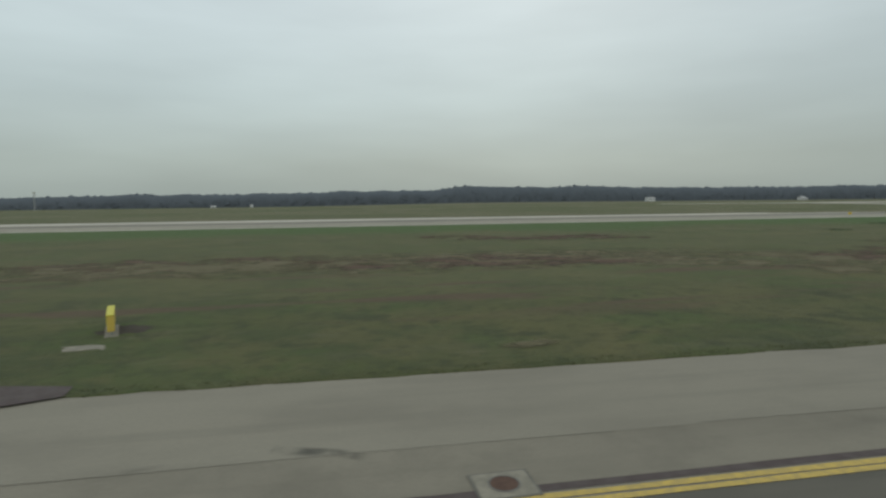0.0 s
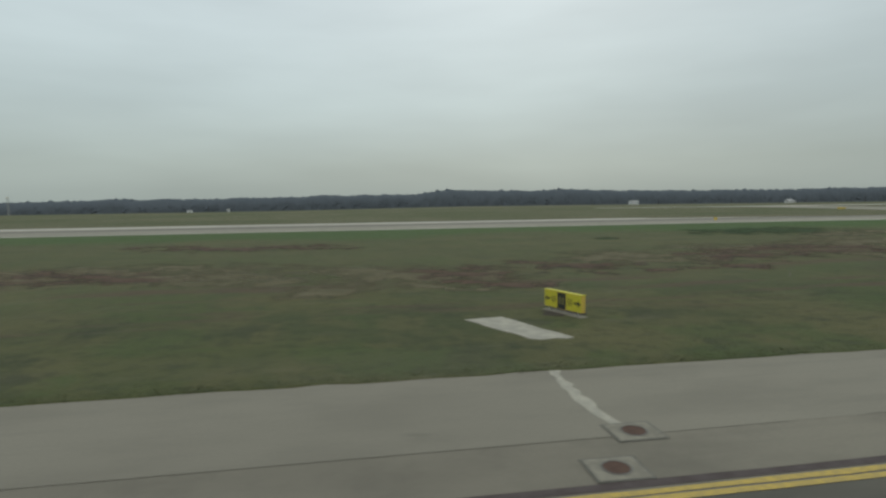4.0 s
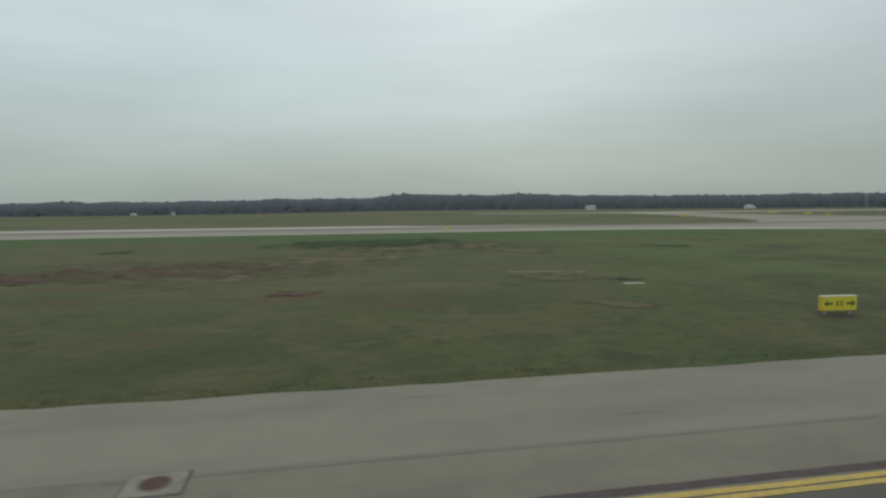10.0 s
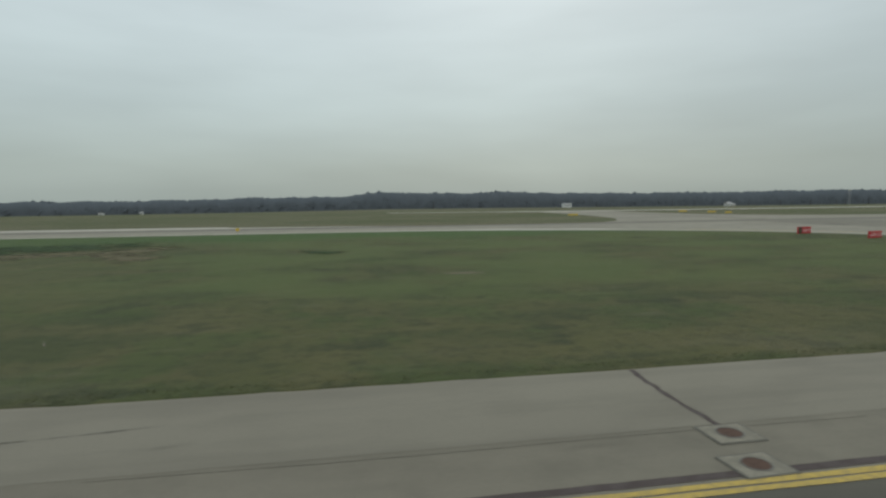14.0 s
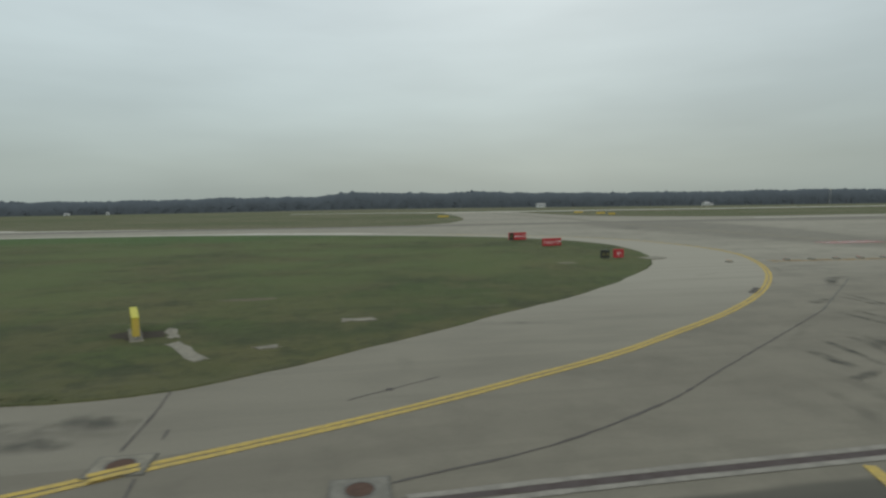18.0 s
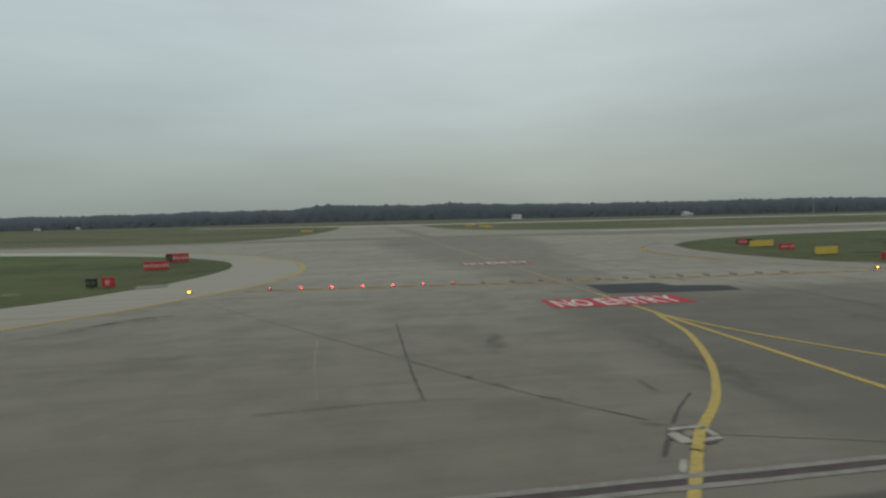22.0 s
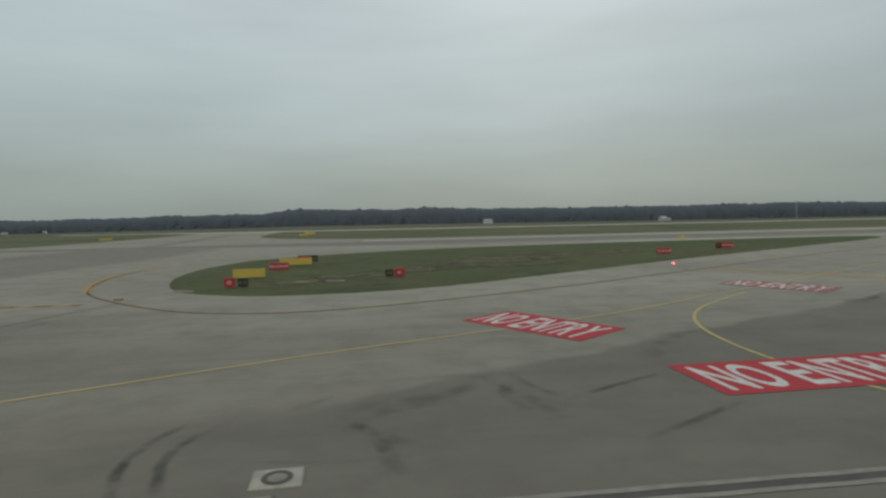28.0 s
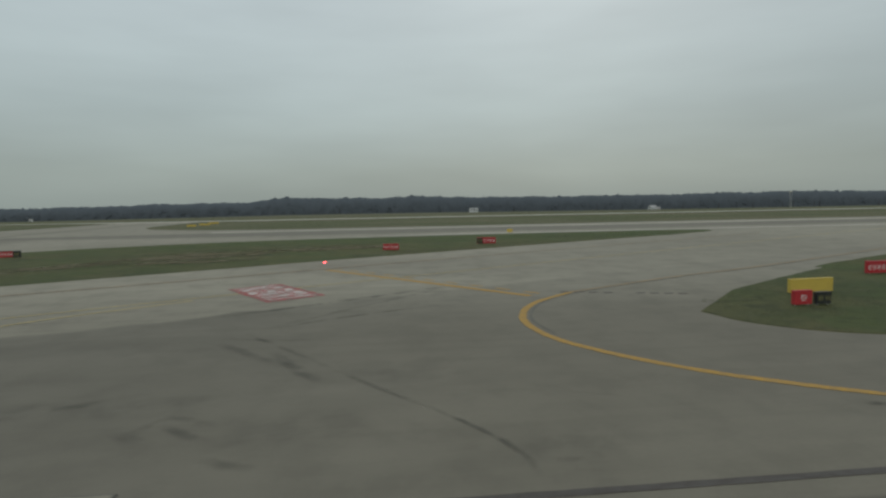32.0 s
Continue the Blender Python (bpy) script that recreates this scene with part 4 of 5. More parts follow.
def broken_manhole(x, y):
    e = thing("manhole", "cracked pale concrete manhole slab broken up by tar seams", "manhole", "drain manholes along the taxiway", pose(x, y, 0.008, 0, 0, 6))
    rnd = random.Random(5)
    bed = [(0.52 * math.cos(q / 20 * 6.283) * rnd.uniform(0.9, 1.12), 0.44 * math.sin(q / 20 * 6.283) * rnd.uniform(0.9, 1.12)) for q in range(20)]
    part("tar_bed", sheet(bmesh.new(), bed, 0.008), TAR, e, "dark tar round the broken slab")
    for pts in (((-0.47, -0.30), (-0.22, -0.34), (-0.17, -0.05), (-0.28, 0.2), (-0.47, 0.12)), ((-0.31, 0.26), (0.05, 0.25), (0.4, 0.21), (0.45, 0.33), (-0.28, 0.38)),
                ((-0.16, -0.37), (0.42, -0.34), (0.41, -0.23), (0.1, -0.25), (-0.13, -0.24)), ((0.29, -0.18), (0.46, -0.19), (0.45, 0.16), (0.31, 0.12))):
        bm = bmesh.new()
        top = [bm.verts.new((a, b, 0.024)) for a, b in pts]
        low = [bm.verts.new((a * 1.02, b * 1.02, 0.0)) for a, b in pts]
        bm.faces.new(top)
        for q in range(len(top)):
            bm.faces.new((low[q - 1], low[q], top[q], top[q - 1]))
        part("slab_piece", bm, CONCRETE, e)
    part("frame", ring(bmesh.new(), 0, 0, 0.028, 0.17, 0.235), RING_IRON, e, "dark iron ring")
    part("cover", drum(bmesh.new(), 0, 0, -0.02, 0.026, 0.2, 0.195, 24), SLAB, e)


broken_manhole(181.35, 9.8)
first = {}
for x, y, kind in MANHOLES:
    at = pose(x, y, 0.008, 0, 0, random.uniform(-3, 3))
    if kind not in first:
        first[kind] = manhole(kind, "drain manholes along the taxiway")
        first[kind].matrix_world = at
    else:
        copy_thing(first[kind], at)


# ---- guidance signs ----
def arrow(bm, x, z, s, right=True, y=-0.006):
    k = 1 if right else -1
    pts = [(-s, -0.25 * s), (0.1 * s, -0.25 * s), (0.1 * s, -0.75 * s), (s, 0), (0.1 * s, 0.75 * s), (0.1 * s, 0.25 * s), (-s, 0.25 * s)]
    bm.faces.new([bm.verts.new((x + k * px, y, z + pz)) for px, pz in pts])
    bmesh.ops.triangulate(bm, faces=bm.faces)


def sign(x, y, turn, width, height, panels, label, group="", base=False, back=None, edge=None):
    """A box sign on short legs. panels: (from, to, colour, legend) across the front, from 0 to 1."""
    e = thing("guidance_sign", label, "sign", group, pose(x, y, 0.03, 0, 0, turn))
    z0 = 0.16 if base else 0.07
    part("cabinet", box(bmesh.new(), -width / 2, width / 2, 0.0, 0.20, z0, z0 + height, 0.015), back or (SIGN_AMBER if base else panels[-1][2]), e)
    part("top_edge", box(bmesh.new(), -width / 2 - 0.01, width / 2 + 0.01, -0.012, 0.21, z0 + height - 0.012, z0 + height + 0.02, 0.006), edge or (SIGN_YELLOW if base else (back or panels[-1][2])), e)
    for s in (-0.36, 0.36):
        part("leg", drum(bmesh.new(), s * width, 0.1, -0.02, z0 + 0.01, 0.035, 0.03, 10), METAL, e)
    if base and not edge:
        part("footing", box(bmesh.new(), -width / 2 - 0.06, width / 2 + 0.06, -0.10, 0.30, -0.06, 0.02, 0.02), SLAB, e, "pale concrete footing")
    for a, b, colour, legend in panels:
        xa, xb = -width / 2 + a * width + 0.012, -width / 2 + b * width - 0.012
        p = part("panel", box(bmesh.new(), xa, xb, -0.006, 0.004, z0 + 0.02, z0 + height - 0.03), colour, e)
        ink = SIGN_INK if colour in (SIGN_YELLOW, SIGN_AMBER) else (SIGN_DULL if colour is SIGN_BLACK else SIGN_WHITE)
        cx, cz, w = (xa + xb) / 2, z0 + height / 2, xb - xa
        for j, mark in enumerate(legend):
            bm = bmesh.new()
            mx = xa + w * (j + 0.5) / len(legend)
            mw = w / len(legend)
            if mark in "<>":
                arrow(bm, mx, cz, min(0.19, mw * 0.46), mark == ">", -0.0085)
            elif mark == "o":
                ring(bm, cx, -0.0085, cz, height * 0.17, height * 0.23, 24, "y")
                box(bm, cx - height * 0.11, cx + height * 0.11, -0.010, -0.0085, cz - height * 0.03, cz + height * 0.03)
            else:
                for q in (-0.26, 0.26):
                    box(bm, mx + (q - 0.11) * mw * 0.7, mx + (q + 0.11) * mw * 0.7, -0.0095, -0.008, cz - height * 0.21, cz + height * 0.21)
                    if q < 0:
                        part("legend_bar", bm, ink, p)
                        bm = bmesh.new()
            part("legend_bar" if mark == "#" else "symbol", bm, ink, p)
    return e


DIRECTION = [(0, 0.36, SIGN_YELLOW, "<#"), (0.36, 0.60, SIGN_BLACK, "#"), (0.60, 1, SIGN_YELLOW, "#>")]
sign(-10.1, 19.9, -71, 1.8, 0.52, DIRECTION, "yellow taxiway sign seen edge-on beside a concrete pad", "taxiway guidance signs", True)
sign(34.3, 19.95, -69, 2.0, 0.64, DIRECTION, "yellow and black taxiway guidance sign on a concrete footing", "taxiway guidance signs", True)
sign(91.3, 18.2, -4, 1.42, 0.54, [(0, 1, SIGN_YELLOW, "<#>")], "yellow direction sign with two black arrows in the grass", "taxiway guidance signs", True, edge=PALE_METAL)
sign(133.3, 19.9, -69, 2.1, 0.60, DIRECTION, "yellow and black taxiway sign beside broken concrete pads", "taxiway guidance signs", True)
RED = "red runway holding signs"
RING = "red no-entry sign with a white ring symbol"
SPOT = "black taxiway location sign beside a red sign"
WIDE = "wide red mandatory sign with white legend"
sign(159.55, 37.9, -4, 0.72, 0.58, [(0, 1, SIGN_RED, "o")], RING, RED)
sign(158.55, 37.95, -4, 0.62, 0.54, [(0, 1, SIGN_BLACK, "##")], SPOT, RED)
sign(158.7, 49.2, 12, 1.9, 0.66, [(0, 1, SIGN_RED, "########")], WIDE, RED)
sign(157.9, 57.4, 10, 2.0, 0.75, [(0, 0.28, SIGN_BLACK, "#"), (0.28, 1, SIGN_RED, "#####")], "black and red runway sign in the grass", RED)
sign(214.75, 37.15, 3, 0.66, 0.54, [(0, 1, SIGN_RED, "o")], RING, RED)
sign(215.62, 37.0, 3, 0.60, 0.52, [(0, 1, SIGN_BLACK, "##")], SPOT, RED)
sign(214.8, 42.75, 6, 2.25, 0.60, [], "plain yellow back of a wide taxiway sign", RED, back=SIGN_AMBER)
sign(216.0, 48.7, 4, 1.6, 0.54, [(0, 1, SIGN_RED, "########")], WIDE, RED)
sign(216.8, 53.2, 6, 2.9, 0.58, [], "plain yellow back of a wide taxiway sign", RED, back=SIGN_AMBER)
sign(217.5, 56.8, 4, 1.9, 0.58, [(0, 0.68, SIGN_RED, "#####"), (0.68, 1, SIGN_BLACK, "#")], "red and black runway sign in the grass", RED)
sign(225.0, 40.6, -3, 0.56, 0.48, [(0, 1, SIGN_BLACK, "#")], "small black location sign in the grass", RED)
sign(225.72, 40.5, -3, 0.72, 0.52, [(0, 1, SIGN_RED, "o")], RING, RED)
sign(253.2, 54.0, -6, 1.5, 0.55, [(0, 1, SIGN_RED, "######")], "red mandatory sign with white legend", RED)
sign(263.4, 59.4, -6, 2.0, 0.62, [(0, 0.32, SIGN_BLACK, "#"), (0.32, 1, SIGN_RED, "####")], "black and red runway sign in the grass", RED)
sign(269.35, 20.9, 3, 0.80, 0.55, [(0, 1, SIGN_RED, "o")], RING, RED)
sign(270.25, 20.9, 3, 0.66, 0.46, [(0, 1, SIGN_BLACK, "##")], SPOT, RED)
sign(271.9, 23.6, 4, 2.2, 0.60, [], "plain yellow back of a wide taxiway sign", RED, back=SIGN_AMBER)
sign(280.3, 28.8, 0, 1.7, 0.66, [(0, 1, SIGN_RED, "######")], "red mandatory sign with white legend", RED)
FAR = "far yellow signs by the taxiway link"
for x, y, w in ((163.2, 138, 2.7), (207.6, 138, 2.0), (208.2, 146, 2.6), (206.8, 158, 2.6), (89.4, 88.8, 0.5), (270.9, 81.3, 0.8)):
    sign(x, y, random.uniform(-8, 8), w, 0.42, [], "distant plain yellow airfield sign in the grass", FAR, base=False, back=SIGN_AMBER)


# ---- soil round the signs, lamps ----
def worn_soil(x, y, w, d, seed):
    rnd = random.Random(seed)
    bm = bmesh.new()
    bm.faces.new([bm.verts.new((x + w / 2 * (1 + rnd.uniform(-0.3, 0.3)) * math.cos(a / 24 * 6.283), y + d / 2 * (1 + rnd.uniform(-0.3, 0.3)) * math.sin(a / 24 * 6.283), 0.0405)) for a in range(24)])
    tagged(new("bare_soil", mesh_of(bm, "bare_soil", SOIL)), "dark bare soil round the footing of a sign", "soil", "bare soil round signs")


for k, (x, y) in enumerate(((-9.6, 20.0), (34.5, 20.1), (133.6, 19.9), (91.0, 18.0))):
    worn_soil(x, y, 1.8 if k < 3 else 1.5, 1.3 if k < 3 else 0.7, 300 + k)


def lamp(x, y, glow, label, group, size=0.055, stem=0.02):
    e = thing("airfield_lamp", label, "lamp", group, pose(x, y, 0.0))
    part("base", drum(bmesh.new(), 0, 0, 0.0, 0.03, 0.15, 0.13, 16), METAL, e)
    part("stem", drum(bmesh.new(), 0, 0, 0.03, 0.04 + stem, 0.06, 0.05, 12), METAL, e)
    bm = bmesh.new()
    bmesh.ops.create_uvsphere(bm, u_segments=14, v_segments=8, radius=size, matrix=Matrix.Translation((0, 0, 0.03 + stem + size * 0.7)))
    part("lens", bm, glow, e, "glowing glass lens")


def stop_lamp(x, y):
    """An inset stop-bar lamp: a low iron body with a narrow channel, so that the lens shows only from straight ahead."""
    e = thing("stop_bar_lamp", "lit red stop-bar lamp in a low iron housing in the asphalt", "lamp", "red stop-bar lamps", pose(x, y, 0.0))
    part("base", drum(bmesh.new(), 0, 0, 0.0, 0.014, 0.15, 0.135, 16), CASTING, e)
    for k in (-1, 1):
        part("cheek", box(bmesh.new(), min(k * 0.05, k * 0.075), max(k * 0.05, k * 0.075), -0.52, 0.05, 0.0, 0.12, 0.008), CASTING, e, "pale cheek beside the lens")
    part("back", box(bmesh.new(), -0.05, 0.05, 0.03, 0.07, 0.0, 0.09, 0.008), CASTING, e)
    bm = bmesh.new()
    bmesh.ops.create_uvsphere(bm, u_segments=14, v_segments=8, radius=0.042, matrix=Matrix.Translation((0, -0.02, 0.046)))
    part("lens", bm, GLOW_RED, e, "glowing red glass lens")


for k in range(19):
    stop_lamp(169.9 + 1.8 * k, 34.35 - 0.075 * 1.8 * k + 0.0009 * (1.8 * k) ** 2)
lamp(248.1, 43.1, GLOW_RED, "lit red lamp at the edge of the grass", "", 0.06, 0.08)


def guard_lamp(x, y, turn):
    """An inset amber lamp: a low cast body with a lens that looks across the lane between two cheeks."""
    e = thing("guard_lamp", "lit amber guard lamp in a low metal housing in the asphalt", "lamp", "amber guard lamps", pose(x, y, 0.0, 0, 0, turn))
    part("base", drum(bmesh.new(), 0, 0, 0.0, 0.02, 0.2, 0.17, 18), CASTING, e)
    for k in (-1, 1):
        part("cheek", box(bmesh.new(), min(k * 0.1, k * 0.13), max(k * 0.1, k * 0.13), -0.36, 0.07, 0.0, 0.13, 0.012), CASTING, e, "pale cheek beside the lens")
    part("back", box(bmesh.new(), -0.1, 0.1, 0.04, 0.09, 0.0, 0.1, 0.012), CASTING, e)
    bm = bmesh.new()
    bmesh.ops.create_uvsphere(bm, u_segments=16, v_segments=10, radius=0.085, matrix=Matrix.Translation((0, -0.02, 0.055)) @ Matrix.Diagonal((1, 0.5, 0.6, 1)))
    part("lens", bm, GLOW_AMBER, e, "glowing amber glass lens")


guard_lamp(165.4, 34.1, 25)
guard_lamp(209.85, 33.3, -30)

# pale concrete pads in the grass
PADS = [([(30.5, 19.6), (31.9, 19.8), (33.3, 16.3), (31.9, 16.4)], 0.06), ([(-10.6, 18.0), (-9.5, 18.0), (-9.3, 17.5), (-10.4, 17.4)], 0.05),
        ([(134.1, 20.7), (134.45, 20.7), (135.0, 19.2), (134.7, 19.1)], 0.05), ([(134.85, 18.3), (135.15, 18.7), (136.5, 16.35), (136.2, 16.05)], 0.05),
        ([(137.5, 17.45), (138.1, 17.55), (138.45, 17.25), (137.8, 17.05)], 0.06), ([(140.1, 21.0), (141.3, 20.95), (141.4, 20.5), (140.2, 20.45)], 0.06),
        ([(87.4, 27.6), (88.4, 27.6), (88.4, 27.2), (87.4, 27.2)], 0.07), ([(218.6, 39.6), (219.6, 39.6), (219.6, 39.0), (218.6, 39.0)], 0.06), ([(220.6, 39.6), (221.9, 39.5), (221.9, 38.9), (220.6, 39.0)], 0.06),
        ([(161.1, 38.2), (162.9, 38.7), (163.1, 37.5), (161.6, 36.7)], 0.045), ([(83.0, 33.5), (85.3, 33.25), (87.5, 32.4), (87.6, 32.65), (85.4, 33.55), (83.0, 33.8)], 0.05), ([(154.4, 36.5), (155.4, 36.3), (155.5, 35.9), (154.6, 36.0)], 0.05), ([(211.5, 37.0), (212.9, 36.2), (213.2, 35.6), (211.9, 36.1)], 0.045)]
for i, (pts, h) in enumerate(PADS):
    bm = bmesh.new()
    rnd = random.Random(200 + i)
    line = [p for a, b in zip(pts, pts[1:] + pts[:1]) for q in range(5)
            for p in [(a[0] + (b[0] - a[0]) * q / 5 + rnd.uniform(-0.07, 0.07), a[1] + (b[1] - a[1]) * q / 5 + rnd.uniform(-0.09, 0.09))]]
    top = [bm.verts.new((x + rnd.uniform(-0.04, 0.04), y + rnd.uniform(-0.04, 0.04), h)) for x, y in line]
    low = [bm.verts.new((v.co.x, v.co.y, 0.0)) for v in top]
    bm.faces.new(top)
    for j in range(len(top)):
        k = (j + 1) % len(top)
        bm.faces.new((low[j], low[k], top[k], top[j]))
    tagged(new("concrete_pad", mesh_of(bm, "concrete_pad", CONCRETE if i in (0, 6) else SLAB)), "weathered pale concrete pad sunk in the grass", "concrete pad", "concrete pads in the grass")
bm = sheet(bmesh.new(), [(-13.6, 13.0), (-11.2, 13.05), (-9.6, 13.0), (-8.6, 13.4), (-8.7, 14.1), (-10.4, 14.45), (-13.8, 14.6)], 0.05)
tagged(new("gravel_patch", mesh_of(bm, "gravel_patch", TAR_RED)), "reddish-brown gravel patch at the edge of the asphalt", "gravel patch")


def bare_patch(x, y, w, d, seed):
    rnd = random.Random(seed)
    bm = bmesh.new()
    bm.faces.new([bm.verts.new((x + w / 2 * (1 + rnd.uniform(-0.25, 0.25)) * math.cos(a / 20 * 6.283), y + d / 2 * (1 + rnd.uniform(-0.35, 0.35)) * math.sin(a / 20 * 6.283), 0.041 + seed * 0.0001)) for a in range(20)])
    tagged(new("bare_patch", mesh_of(bm, "bare_patch", SAND)), "pale bare sandy patch in the grass", "soil", "bare sandy patches")


def ragged_patch(x, y, w, d, turn, material, label, seed):
    """A thin patch of soil or dry grass whose strength fades from its middle, so that its edge breaks up."""
    nx, ny = 18, 10
    vs, fs, soft = [], [], []
    for j in range(ny + 1):
        for i in range(nx + 1):
            u, v = 2 * i / nx - 1, 2 * j / ny - 1
            bend = 0.25 * d * math.sin(2.2 * u + seed)
            vs.append((u * w * 0.72, v * d * 0.8 + bend, 0.0))
            soft.append(1.35 * max(0.0, 1.0 - (u * u + v * v)) - 0.32)
    for j in range(ny):
        for i in range(nx):
            a = j * (nx + 1) + i
            q = (a, a + 1, a + nx + 2, a + nx + 1)
            if max(soft[p] for p in q) > -0.1:
                fs.append(q)
    me = bpy.data.meshes.new("bare_patch")
    me.from_pydata(vs, [], fs)
    me.attributes.new("soft", "FLOAT", "POINT").data.foreach_set("value", soft)
    me.materials.append(material)
    ob = new("bare_patch", me)
    ob.matrix_world = pose(x, y, 0.0400 + 0.0006 * seed, 0, 0, turn)
    tagged(ob, label, "soil", "bare patches in the grass")


REDDISH, DRY = "ragged reddish-brown bare soil in the mown grass", "straw-coloured dry grass round the bare soil"
STREAKS = [(-17, 37.8, 14, 6.5, -3), (-6, 39, 10, 4.5, -10), (-2, 35.8, 7, 2.8, -12), (6.3, 35.3, 10, 6.5, -14), (13.6, 34.8, 6, 4.4, -10), (14, 55.5, 17, 5.5, -17), (33, 32.4, 7, 5, -10),
           (34.2, 27.8, 5.5, 3.2, -5), (40.6, 35, 7, 6.5, -8), (44.8, 30.9, 3.6, 1.7, -6), (47.1, 31.1, 2.4, 1.7, 0), (50.2, 31.8, 3.4, 3.4, 0),
           (54.2, 37.3, 9, 8.5, -5), (62, 38.6, 8, 7.5, -15), (66.5, 41, 5, 6, 0), (70.6, 28.4, 3, 1.8, -8), (22.5, 53, 8, 5, -14)]
DRIED = [(8, 37, 30, 9, -8), (18, 32.3, 14, 5, -12), (30, 33, 14, 9, -8), (25.5, 27.8, 5, 4, -5), (46.5, 36, 12, 9, 0), (62, 40, 18, 12, 5), (72, 45.5, 14, 12, 5), (80, 52.5, 12, 5, 10),
         (88.2, 49.5, 6, 7, 0), (86.5, 57, 6, 7, 0), (85, 30.4, 5.4, 3.4, -5), (84.3, 22.3, 3, 2, 0), (-12, 38, 26, 8, 0),
         (236, 52, 16, 8, 25), (247.5, 58.4, 12, 5, 28), (218.6, 40, 5, 3, 5), (227.5, 45.7, 8, 4, 20), (237, 47.4, 8, 3.4, 28), (221, 43, 5, 3, 10), (3.0, 15.5, 2.2, 0.7, 0)]
GREENER = [(76, 61.5, 18, 11, -20), (88.3, 29.0, 1.6, 1.4, 0), (103.5, 50, 3.5, 3, 0), (52.9, 55.2, 3, 2.5, 0)]
for k, (x, y, w, d, turn) in enumerate(STREAKS):
    ragged_patch(x, y, w, d, turn, SOIL_RAGGED, REDDISH, 2 * k + 1)
for k, (x, y, w, d, turn) in enumerate(DRIED):
    ragged_patch(x, y, w, d, turn, STRAW, DRY, 2 * k)
for k, (x, y, w, d, turn) in enumerate(GREENER):
    ragged_patch(x, y, w, d, turn, LUSH, "lush dark green tuft of grass in the mown field", 50 + 2 * k)
bare_patch(3.0, 15.5, 1.0, 0.28, 7)
bare_patch(224.2, 42.6, 5.0, 0.8, 4)
bare_patch(135.9, 26.2, 2.4, 0.7, 5)
bare_patch(112.5, 33, 2.2, 0.9, 6)
for x, y, h in ((49.45, 26.2, 0.24), (30.9, 26.0, 0.10), (48.2, 17.6, 0.08), (228.2, 43.2, 0.26), (160.6, 39.5, 0.5), (96.3, 19.0, 0.1)):
    e = thing("marker_stake", "small white marker stake standing in the grass", "stake", "white marker stakes", pose(x, y, 0.03))
    part("stick", drum(bmesh.new(), 0, 0, 0, h, 0.028, 0.024, 10), SLAB, e)
    part("tip", drum(bmesh.new(), 0, 0, h, h + 0.04, 0.03, 0.016, 10), SLAB, e)


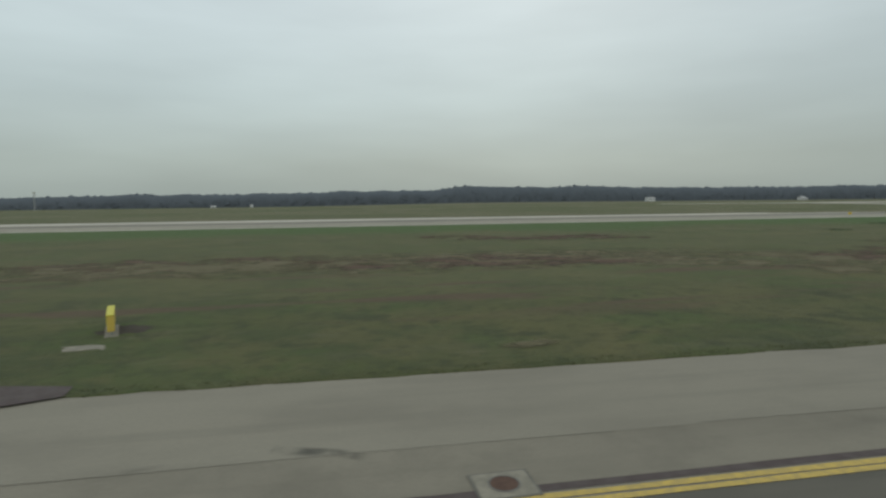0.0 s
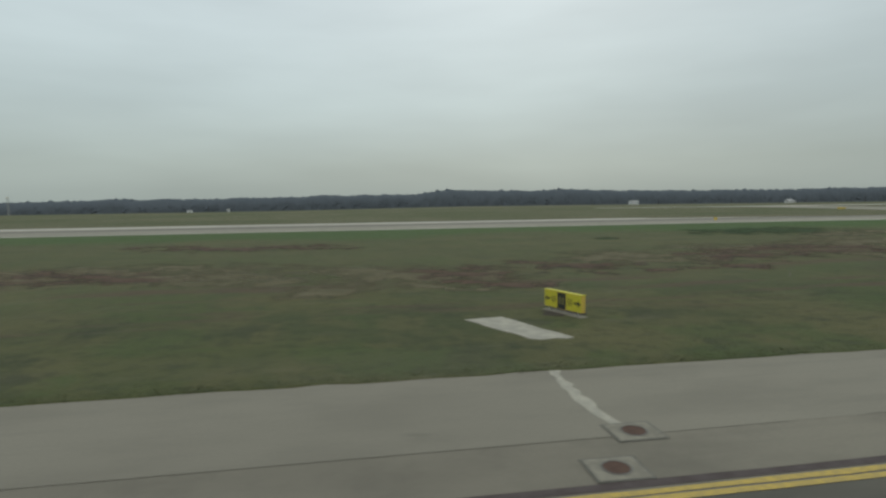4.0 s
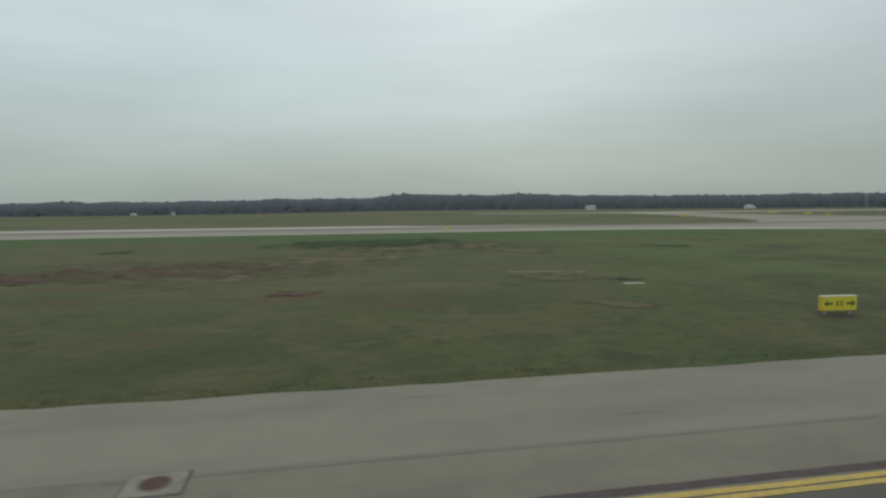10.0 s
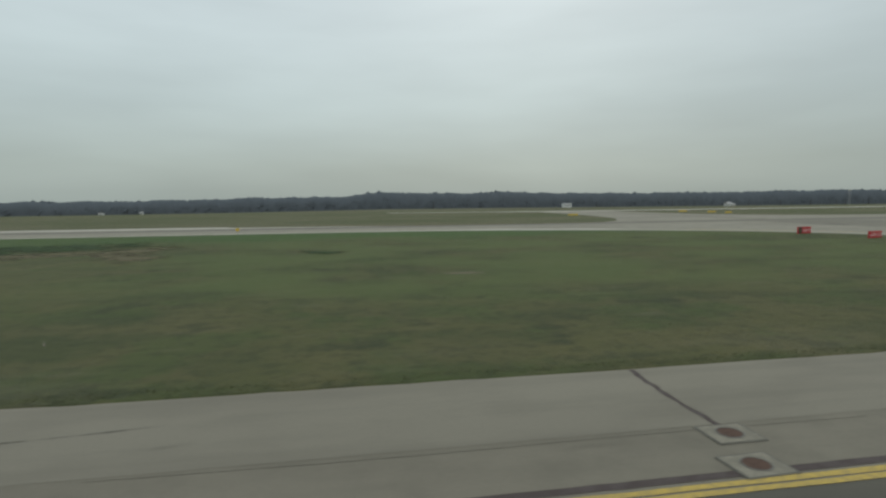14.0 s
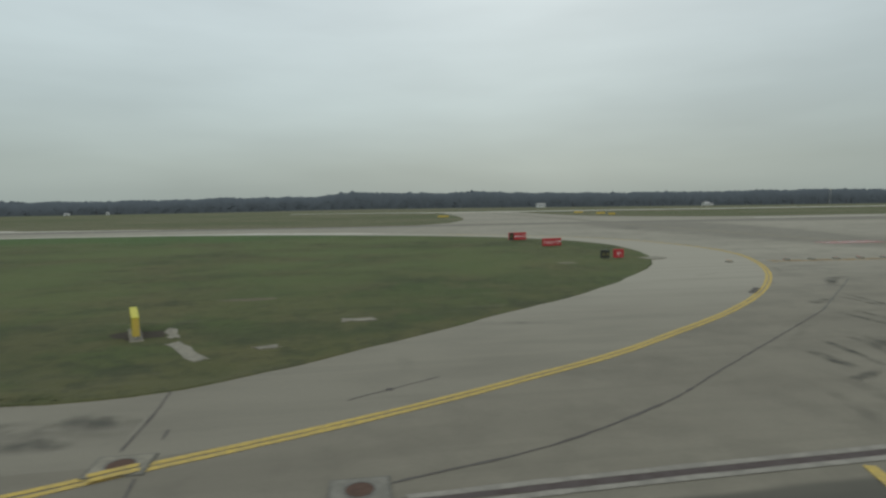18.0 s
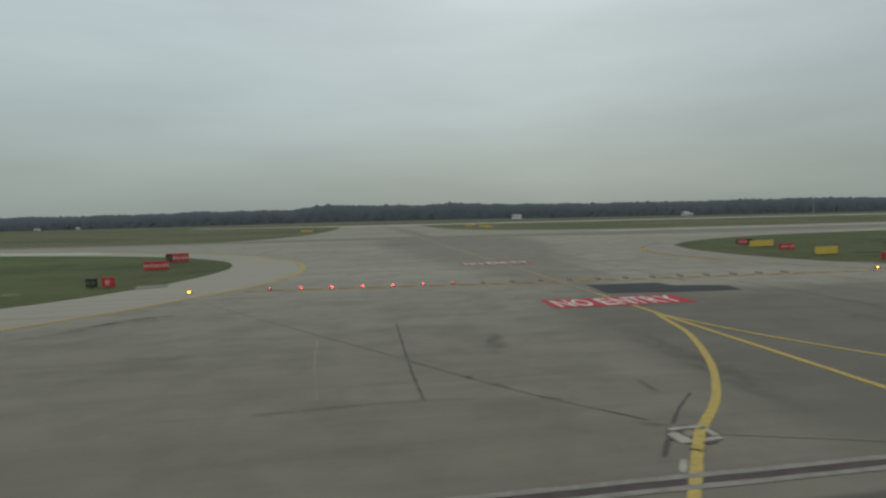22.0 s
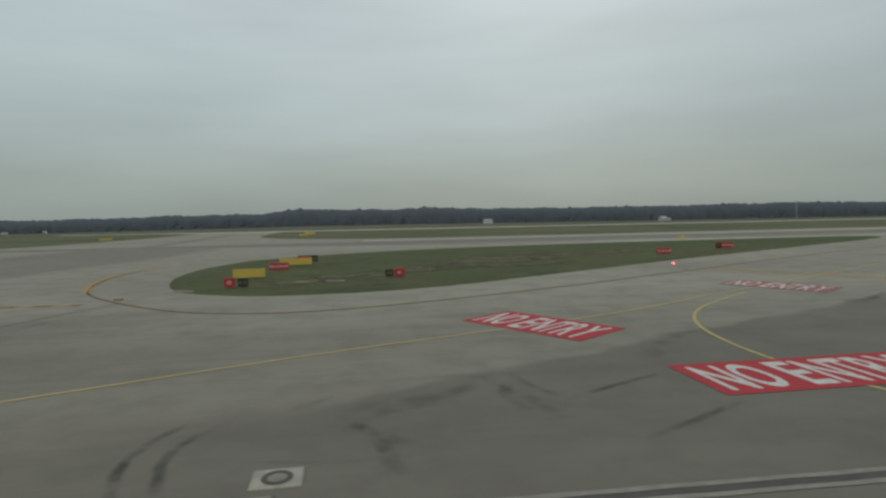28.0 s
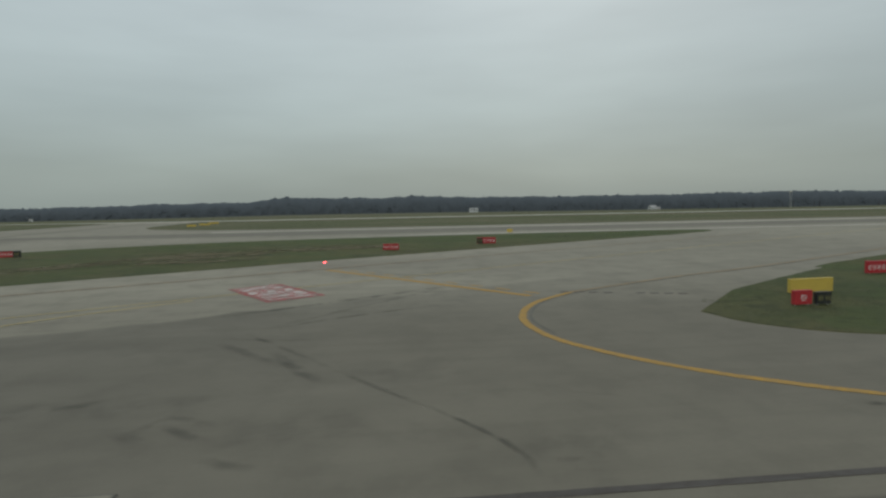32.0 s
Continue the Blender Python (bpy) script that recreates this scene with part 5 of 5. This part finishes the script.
# ---- woods on the horizon ----
def woods():
    rnd = random.Random(11)
    ico = bmesh.new()
    bmesh.ops.create_icosphere(ico, subdivisions=1, radius=1.0)
    base = np.array([v.co[:] for v in ico.verts])
    tris = np.array([[v.index for v in f.verts] for f in ico.faces])
    ico.free()
    vs, fs, count = [], [], 0
    rng = np.random.default_rng(4)

    def blob(c, r, flat):
        nonlocal count
        v = base * (r * rng.uniform(0.86, 1.12, (len(base), 1))) * (1, 1, flat) + c
        vs.append(v)
        fs.append(tris + count)
        count += len(base)

    def height(x):
        h = 16.6 + 1.3 * noise.noise((x * 0.055, 1.3, 0)) + 0.9 * noise.noise((x * 0.14, 5.3, 0)) + 1.6 * noise.noise((x * 0.006, 3.1, 0)) + 0.9 * noise.noise((x * 0.03, 7.7, 0))
        h += 3.4 * max(0.0, min(1.0, (x - 104) / 26)) - 1.6 * max(0.0, min(1.0, (x - 300) / 60))
        return h + 1.6 * max(0.0, min(1.0, (x - 600) / 40))

    cols, rows = 1040, 9
    gx = np.linspace(-480, 1080, cols)
    face = []
    for x in gx:
        h, z = height(x) * 0.93, land(x, 640) - 0.3
        for j in range(rows):
            k = j / (rows - 1)
            face.append((x + 0.5 * noise.noise((x * 0.7, k * 9, 2.0)), 637.5 + 1.1 * noise.noise((x * 0.16, k * 2.0, 0)) + 6.0 * k ** 4, z + h * k))
    vs.append(np.array(face))
    q = np.array([(i * rows + j, (i + 1) * rows + j, (i + 1) * rows + j + 1, i * rows + j + 1) for i in range(cols - 1) for j in range(rows - 1)])
    fs.append(np.concatenate([q[:, [0, 1, 2]], q[:, [0, 2, 3]]]))
    count = len(face)
    for row, (y, n, low) in enumerate(((639.5, 34, 0.0), (648, 26, 0.35), (659, 18, 0.6), (673, 16, 0.6))):
        x = -1000.0
        while x < 1500:
            seen = -480 < x < 1080
            h = height(x) * rnd.uniform(0.90, 1.0) * (0.84, 0.95, 1.0, 1.0)[row]
            if rnd.random() < 0.05:
                h *= 1.05
            wide = rnd.uniform(4.0, 7.0)
            yy = y + (6.0 if row else 0.6) * rnd.uniform(-0.5, 0.5)
            z = land(x, 640) - 0.2
            for i in range(n if seen else n // 3):
                k = low + (1 - low) * ((i + 0.5) / (n if seen else n // 3)) ** 0.8
                spread = wide * math.sqrt(max(0.04, 1.0 - max(0.0, (k - 0.55) / 0.47) ** 2))
                a = rnd.uniform(0, 6.28)
                blob((x + spread * math.cos(a) * rnd.uniform(0.3, 1), yy + (0.5 if row else 0.15) * spread * math.sin(a) + (0 if row else 5.0 * k ** 4), z + h * (0.02 + 0.90 * k)),
                     rnd.uniform(1.3, 2.5) if seen else rnd.uniform(2.4, 3.6), 0.8)
            x += rnd.uniform(5.5, 8.5)
    v, f = np.concatenate(vs), np.concatenate(fs)
    me = bpy.data.meshes.new("woods")
    me.from_pydata(v.tolist(), [], f.tolist())
    me.materials.append(LEAVES_HAZED)
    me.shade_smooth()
    tagged(new("woods", me), "dark dense woodland along the horizon, tinted blue-grey for haze", "woods", kind="stuff")
    bm = bmesh.new()
    x = -1000.0
    while x < 1500:
        drum(bm, x, 640 + rnd.uniform(-4, 16), land(x, 640) - 0.3, land(x, 640) + 7, 0.3, 0.15, 5)
        x += rnd.uniform(5, 9)
    tagged(new("woods_trunks", mesh_of(bm, "woods_trunks", BARK)), "dark tree trunks at the edge of the woods", "woods", kind="stuff")


woods()


# ---- buildings and masts before the woods ----
def building(x, y, w, d, h, roof_h, wall, roof, label, windows=3):
    e = thing("airfield_building", label, "building", "small buildings before the woods", pose(x, y, land(x, y) - 0.05))
    part("wall", box(bmesh.new(), -w / 2, w / 2, -d / 2, d / 2, 0, h), wall, e)
    bm = bmesh.new()
    a = [bm.verts.new(p) for p in ((-w / 2 - 0.4, -d / 2 - 0.4, h), (w / 2 + 0.4, -d / 2 - 0.4, h), (w / 2 + 0.4, d / 2 + 0.4, h), (-w / 2 - 0.4, d / 2 + 0.4, h))]
    b = [bm.verts.new((-w / 2 - 0.4, 0, h + roof_h)), bm.verts.new((w / 2 + 0.4, 0, h + roof_h))]
    for q in ((a[0], a[1], b[1], b[0]), (a[2], a[3], b[0], b[1]), (a[1], a[2], b[1]), (a[3], a[0], b[0]), (a[3], a[2], a[1], a[0])):
        bm.faces.new(q)
    part("roof", bm, roof, e)
    for i in range(windows):
        cx = -w / 2 + w * (i + 0.5) / windows
        part("window", box(bmesh.new(), cx - 0.6, cx + 0.6, -d / 2 - 0.04, -d / 2 + 0.05, h * 0.35, h * 0.72), WINDOW_DARK, e)


building(348, 600, 8.8, 7, 4.1, 0.5, WALL_WHITE, ROOF_GREY, "low white building before the woods")
building(548, 600, 6.5, 7, 3.0, 2.0, WALL_WHITE, ROOF_GREY, "small white gabled building before the woods", 2)
building(555, 603, 5, 6, 2.4, 0.9, WALL_GREY, ROOF_GREY, "grey shed beside a white building", 1)
for x, w, h in ((429.5, 11, 10.0), (453, 9, 9.4), (474, 8, 10.4)):
    building(x, 645, w, 7, h, 2.2, WALL_SHADED, ROOF_FADED, "pale house with a faded roof among the trees", 3)
building(613, 648, 7, 6, 13.0, 1.6, WALL_SHADED, ROOF_FADED, "pale tall building behind the trees", 2)
building(-126, 590, 4.5, 3, 2.6, 0.4, WALL_WHITE, ROOF_GREY, "tiny white hut in the far grass", 1)
building(-90, 590, 2.6, 2.2, 3.0, 0.3, WALL_WHITE, ROOF_GREY, "tiny white hut in the far grass", 1)


def mast(x, y, h, w, label):
    e = thing("lattice_mast", label, "mast", "", pose(x, y, land(x, y)))
    for sx in (-1, 1):
        for sy in (-1, 1):
            bm = bmesh.new()
            drum(bm, sx * w, sy * w, 0, h, 0.12, 0.10, 6)
            part("upright", bm, METAL, e)
    for i in range(6):
        part("brace", box(bmesh.new(), -w, w, -w - 0.05, -w + 0.05, h * i / 6 + 0.3, h * i / 6 + 0.45), METAL, e)
    part("head", box(bmesh.new(), -w * 1.6, w * 1.6, -w, w, h, h + 0.8), PALE_METAL, e)


mast(-270, 560, 17, 0.6, "thin pale lattice mast in the far grass")
mast(712, 600, 17, 0.8, "pale lattice mast before the woods")


# ---- grass blades near the taxiway ----
def tufts():
    rng = np.random.default_rng(9)
    spots = []

    def strip(n, x0, x1, y0, y1, power):
        x = rng.uniform(x0, x1, n)
        y = y0 + (y1 - y0) * rng.uniform(0, 1, n) ** power
        spots.append(np.stack([x, y], 1))

    strip(1200, -14, 134, 13.42, 20, 1.5)
    strip(4500, -14, 134, 13.38, 13.9, 1.0)
    strip(1200, 266, 292, 17.5, 26, 1.0)
    p = np.concatenate(spots)
    keep = ~((p[:, 0] > 266) & (p[:, 1] > 23 + (p[:, 0] - 266) * 0.55))
    p = p[keep]
    n = len(p)
    vs, count = [], 0
    for b in range(4):
        a = rng.uniform(0, 6.283, n)
        h = rng.uniform(0.01, 0.04, n)
        w = rng.uniform(0.01, 0.025, n)
        o = p + rng.normal(0, 0.05, (n, 2))
        lean = rng.normal(0, 0.04, (n, 2))
        left = np.stack([o[:, 0] - np.cos(a) * w, o[:, 1] - np.sin(a) * w, np.full(n, 0.03)], 1)
        right = np.stack([o[:, 0] + np.cos(a) * w, o[:, 1] + np.sin(a) * w, np.full(n, 0.03)], 1)
        tip = np.stack([o[:, 0] + lean[:, 0], o[:, 1] + lean[:, 1], 0.03 + h], 1)
        vs.append(np.stack([left, right, tip], 1).reshape(-1, 3))
    v = np.concatenate(vs)
    me = bpy.data.meshes.new("grass_blades")
    me.from_pydata(v.tolist(), [], np.arange(len(v)).reshape(-1, 3).tolist())
    me.materials.append(BLADES)
    tagged(new("grass_blades", me), "short uneven green and straw-coloured grass blades", "grass", kind="stuff")


b_mat = Mat("grass_blade", 0.9)
BLADES = b_mat.done(b_mat.mix(b_mat.random(), (0.048, 0.066, 0.026), (0.105, 0.100, 0.052)))
tufts()
